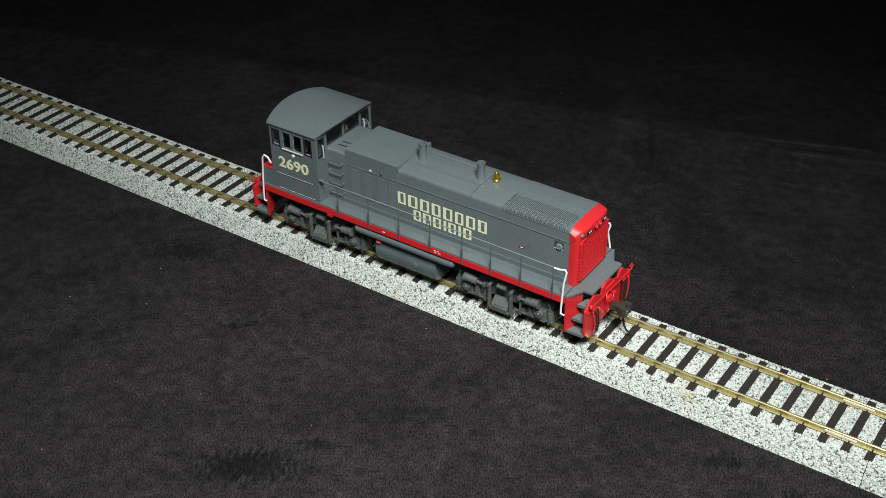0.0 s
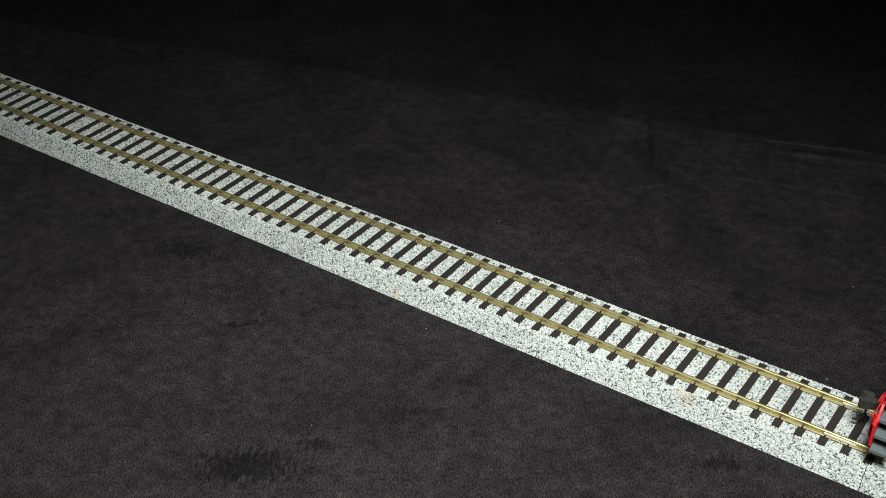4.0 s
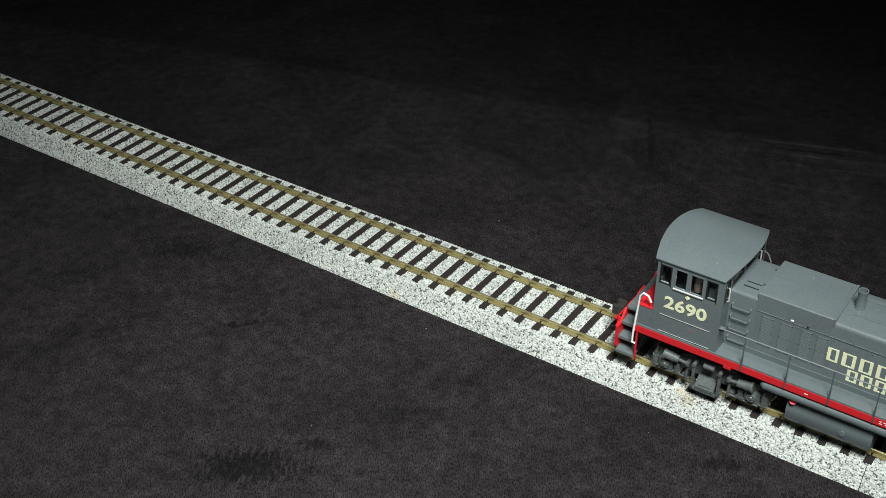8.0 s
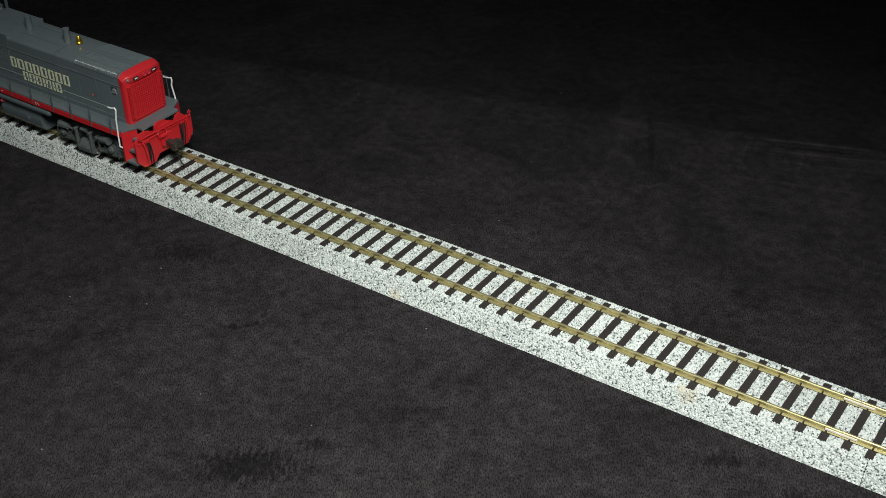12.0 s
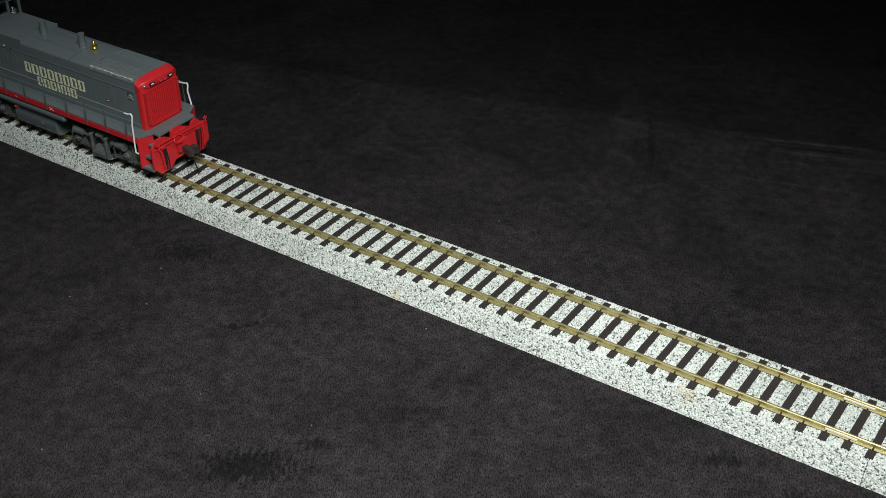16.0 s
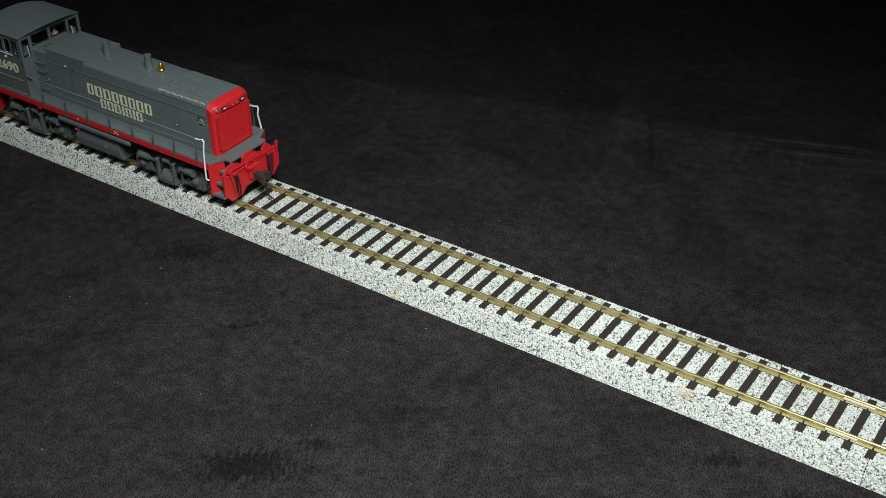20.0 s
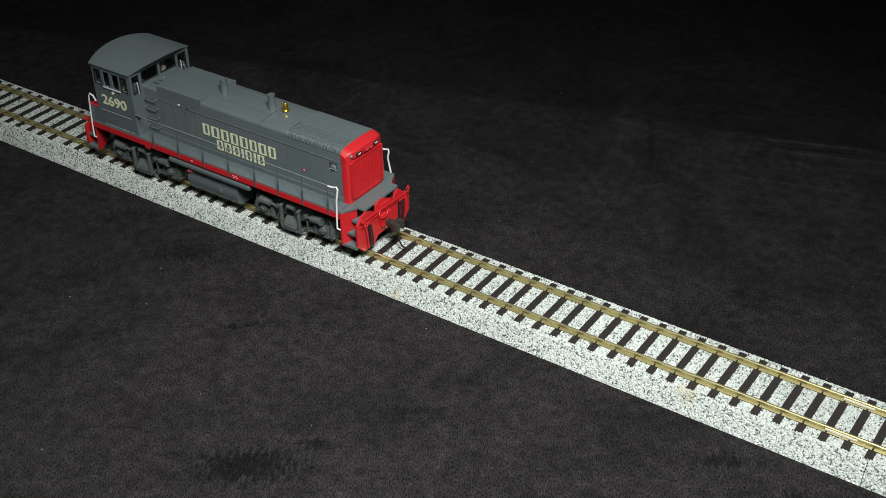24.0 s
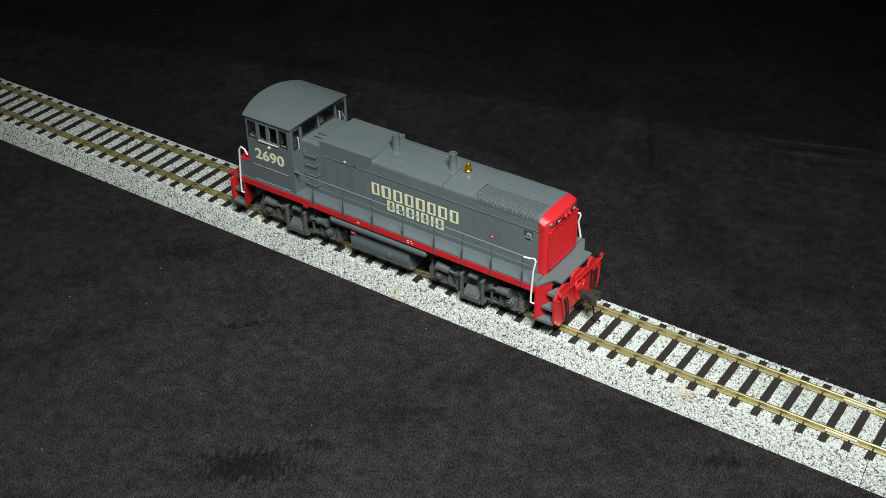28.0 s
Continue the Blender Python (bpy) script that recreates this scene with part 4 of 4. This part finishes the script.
# trucks
WHEELSETS = []
AXLE = 15.6             # half the wheelbase
for tx in (-43.7, 40.9):
    truck = part("truck", box(tx - 20, tx + 20, -6.5, 6.5, 7.0, 12.5, bevel=0.4), GREY_DARK, loco, "dark four-wheel truck with brake gear")
    for s in (-1, 1):
        def yy(a, b):
            return sorted((s * a, s * b))
        side = [(-20.4, 9.0), (-19.6, 11.0), (-11.0, 11.2), (-8.0, 12.4), (8.0, 12.4), (11.0, 11.2), (19.6, 11.0), (20.4, 9.0), (18.8, 7.4), (12.4, 7.4), (9.6, 6.0), (6.5, 5.2), (-6.5, 5.2), (-9.6, 6.0), (-12.4, 7.4), (-18.8, 7.4)]
        part("side_frame", prism([(tx + u, v) for u, v in side], *yy(11.0, 12.4), axis="y"), TRUCK, truck)
        part("frame_flange", prism([(tx + u, v) for u, v in [(-19.6, 10.6), (-11, 10.8), (-8, 12.0), (8, 12.0), (11, 10.8), (19.6, 10.6), (19.6, 11.2), (11, 11.4), (8, 12.6), (-8, 12.6), (-11, 11.4), (-19.6, 11.2)]], *yy(11.0, 13.0), axis="y"), TRUCK, truck)
        for ax in (tx - AXLE, tx + AXLE):
            jb = box(ax - 2.7, ax + 2.7, *yy(11.4, 14.2), 3.2, 8.0, bevel=0.5)
            j = part("axle_box", jb, TRUCK, truck)
            bm = cyl((ax, s * 14.0, 6.1), (ax, s * 15.2, 6.1), 1.75, 1.55, 16)
            add_cyl(bm, (ax, s * 15.2, 6.1), (ax, s * 15.5, 6.1), 0.8, 0.6, 10)
            for a in range(6):
                add_ball(bm, (ax + 1.2 * math.cos(a * 1.047), s * 15.2, 6.1 + 1.2 * math.sin(a * 1.047)), 0.25, 5)
            part("cover", bm, TRUCK, j)
            for e in (-4.1, 4.1):
                bm = bmesh.new()
                for k in range(5):
                    add_cyl(bm, (ax + e, s * 13.3, 4.2 + 0.75 * k), (ax + e, s * 13.3, 4.72 + 0.75 * k), 1.2, n=10)
                add_box(bm, ax + e - 1.4, ax + e + 1.4, *yy(12.0, 14.4), 3.6, 4.1, bevel=0.1)
                part("coil_spring", bm, TRUCK, truck)
        # brake cylinders over each axle, rods pointing at the middle
        for e in (-1, 1):
            bm = cyl((tx + e * 10.6, s * 15.0, 10.4), (tx + e * 15.4, s * 15.0, 10.8), 1.35, 1.65, n=14)
            add_cyl(bm, (tx + e * 15.4, s * 15.0, 10.8), (tx + e * 16.0, s * 15.0, 10.85), 1.9, n=14)
            add_cyl(bm, (tx + e * 7.4, s * 15.0, 10.0), (tx + e * 10.8, s * 15.0, 10.4), 0.55, n=8)
            add_box(bm, tx + e * 7.4 - 0.6, tx + e * 7.4 + 0.6, *yy(13.2, 15.6), 9.2, 10.9, bevel=0.15)
            part("brake_cylinder", bm, TRUCK, truck, smooth=True)
            hang = bmesh.new()
            for u, y, z0, z1 in ((7.6, 14.2, 2.4, 10.0), (19.4, 13.8, 2.4, 9.4)):
                add_box(hang, tx + e * u - 0.4, tx + e * u + 0.4, *yy(y - 0.4, y + 0.4), z0, z1, bevel=0.12)
            add_box(hang, tx + min(e * 7.6, e * 9.4), tx + max(e * 7.6, e * 9.4), *yy(9.6, 13.8), 2.4, 4.4, bevel=0.2)
            part("brake_hanger", hang, TRUCK, truck)
            part("sand_pipe", tube([(tx + e * 18.6, s * 13.8, 12.2), (tx + e * 20.2, s * 13.6, 8.0), (tx + e * 21.0, s * 11.0, 4.0), (tx + e * 20.6, s * 9.4, 1.2)], 0.32, 6), TRUCK, truck, smooth=True)
        # swing hanger outside the frame, with the sprung pack in it
        hg = bmesh.new()
        for e in (-1, 1):
            add_box(hg, tx + e * 4.6 - 0.45, tx + e * 4.6 + 0.45, *yy(15.2, 16.6), 1.6, 12.6, bevel=0.14)
            add_cyl(hg, (tx + e * 4.6, s * 13.6, 12.0), (tx + e * 4.6, s * 17.0, 12.0), 0.7, n=10)
        add_box(hg, tx - 5.0, tx + 5.0, *yy(13.4, 16.6), 1.5, 2.5, bevel=0.15)
        h = part("swing_hanger", hg, TRUCK, truck)
        pack = [(s * 13.4, 2.6), (s * 16.7, 2.6), (s * 16.7, 3.6), (s * 14.8, 6.6), (s * 13.4, 6.6)]
        sp = part("spring_pack", prism(pack, tx - 3.3, tx + 3.3), TRUCK, h, "grey spring pack")
        face = [(s * 16.35, 4.35), (s * 16.55, 4.5), (s * 15.35, 6.4), (s * 15.1, 6.3)]
        part("cover_plate", prism(face, tx - 2.3, tx + 2.3), TRUCK, sp)
        part("damper", cyl((tx - 1.6, s * 15.2, 12.2), (tx + 2.2, s * 15.2, 12.2), 1.0, n=12), TRUCK, truck, smooth=True)
        add = bmesh.new()
        add_cyl(add, (tx - 18, s * 14.0, 3.0), (tx - 5.4, s * 14.0, 3.4), 0.3, n=6)
        add_cyl(add, (tx + 18, s * 14.0, 3.0), (tx + 5.4, s * 14.0, 3.4), 0.3, n=6)
        part("brake_rod", add, TRUCK, truck)
    for ax in (tx - AXLE, tx + AXLE):
        bm = bmesh.new()
        add_cyl(bm, (0, -7.2, 0), (0, 7.2, 0), 1.2, n=12)
        for s in (-1, 1):
            for r, a, b in ((6.45, 7.15, 7.75), (5.85, 7.75, 10.0), (1.0, 10.0, 11.8)):
                add_cyl(bm, (0, s * a, 0), (0, s * b, 0), r, n=32)
            for k in range(5):
                add_box(bm, -0.7, 0.7, min(s * 9.9, s * 10.15), max(s * 9.9, s * 10.15), 2.0, 4.4, m=Matrix.Rotation(k * 2 * math.pi / 5, 4, "Y"))
        ws = part("wheelset", bm, WHEEL, truck, "metal wheels on their axle", smooth=True)
        ws.location = (ax * MM * SIZE[0], 0, 5.85 * MM * SIZE[0])
        WHEELSETS.append((ws, ax * SIZE[0], 5.85 * SIZE[0]))

# speck and lint on the cloth
for x, y, s in ((135, -54, 0.7), (148, -74, 0.35), (119, -87, 0.35), (248, -28, 0.35), (246, -92, 0.25), (178, -150, 0.4), (203, -101, 0.25), (161, 238, 0.45), (194, 164, 0.4), (108, 109, 0.35), (217, 98, 0.3), (231, 49, 0.3), (372, 83, 0.3), (383, 25, 0.45)):
    lint(x, y, 0.6 * s)

# ---- travel ----
# seconds and millimetres along the track
TRAVEL = [(0.0, 12.1), (0.5, 19.3), (1.0, 35.6), (1.5, 56.3), (2.0, 84.8), (2.5, 126.4), (3.0, 174.3), (3.5, 222.2), (4.0, 263.0), (4.5, 292.0), (5.0, 307.5), (5.5, 311.0),
          (6.0, 300.5), (6.5, 276.0), (7.0, 248.2), (7.5, 216.5), (8.0, 175.3), (8.5, 126.2), (9.0, 69.7), (9.5, 7.4), (10.0, -56.8), (10.5, -121.1), (11.0, -172.4), (11.5, -201.9),
          (12.0, -206.5), (12.5, -206.5), (14.0, -206.5), (14.5, -206.4), (15.0, -205.0), (15.5, -200.9), (16.0, -196.7), (16.5, -192.9), (17.0, -188.6), (17.5, -184.4), (18.0, -180.2),
          (18.5, -175.3), (19.0, -169.3), (19.5, -162.5), (20.0, -155.5), (20.5, -148.0), (21.0, -140.2), (21.5, -132.4), (22.5, -114.0), (23.5, -95.5), (24.0, -86.6), (24.5, -78.2),
          (25.0, -69.6), (25.5, -60.8), (26.0, -51.7), (26.5, -40.7), (27.0, -28.2), (27.5, -14.8), (28.0, 0.0)]
# the soft bed under the cloth gives way below the locomotive: seconds and share of the full tilt towards the right-hand end
LEAN = [(0.0, 0.34), (0.5, 0.36), (1.0, 0.42), (1.5, 0.52), (2.0, 0.64), (2.5, 0.74), (3.0, 0.82), (3.5, 0.90), (5.0, 1.0), (6.0, 1.0), (7.0, 0.97), (7.5, 0.95), (8.0, 0.92), (8.5, 0.85), (9.0, 0.75), (9.5, 0.64),
        (10.0, 0.47), (10.5, 0.33), (11.0, 0.18), (11.5, 0.08), (12.0, 0.03), (14.0, 0.0), (21.0, 0.0), (21.5, 0.01), (23.5, 0.06), (25.0, 0.12), (26.0, 0.16), (27.0, 0.20), (28.0, 0.23)]
FULL_TILT = 0.832       # degrees between the two ends of its range
PIVOT_X = 239.8


def curve_at(rows, t):
    """The value at t of a smooth curve through the rows that never overshoots a stop."""
    T, S = [r[0] for r in rows], [r[1] for r in rows]
    slope = [(b - a) / (q - p) for p, q, a, b in zip(T, T[1:], S, S[1:])]
    i = min(max(int(np.searchsorted(T, t, side="right")) - 1, 0), len(T) - 2)

    def tangent(k):
        if k in (0, len(T) - 1):
            return slope[min(k, len(slope) - 1)]
        a, b = slope[k - 1], slope[k]
        return 0.0 if a * b <= 0 else 2 * a * b / (a + b)
    w = T[i + 1] - T[i]
    u = (t - T[i]) / w
    return ((2 * u ** 3 - 3 * u * u + 1) * S[i] + (u ** 3 - 2 * u * u + u) * w * tangent(i) + (3 * u * u - 2 * u ** 3) * S[i + 1] + (u ** 3 - u * u) * w * tangent(i + 1))


def travelled(t):
    return curve_at(TRAVEL, t)


def tilt(t):
    p = pose(PIVOT_X * MM, 0, RAIL_TOP * MM)
    return p @ pose(0, 0, 0, 0, FULL_TILT * (curve_at(LEAN, t) - 0.23), 0) @ p.inverted()


def motions():
    for thing in (ground, *TRACKS):
        walk(thing, [(k / 4, tilt(k / 4)) for k in range(113)])
    walk(loco, [(k / 10, tilt(k / 10) @ pose((LOCO_X + travelled(k / 10)) * MM, 0, RAIL_TOP * MM, 0, 0.3, 0)) for k in range(281)])
    for ws, ax, r in WHEELSETS:
        walk(ws, [(k / 30, pose(ax * MM, 0, r * MM, 0, math.degrees(travelled(k / 30) / r), 0)) for k in range(841)])


motions()
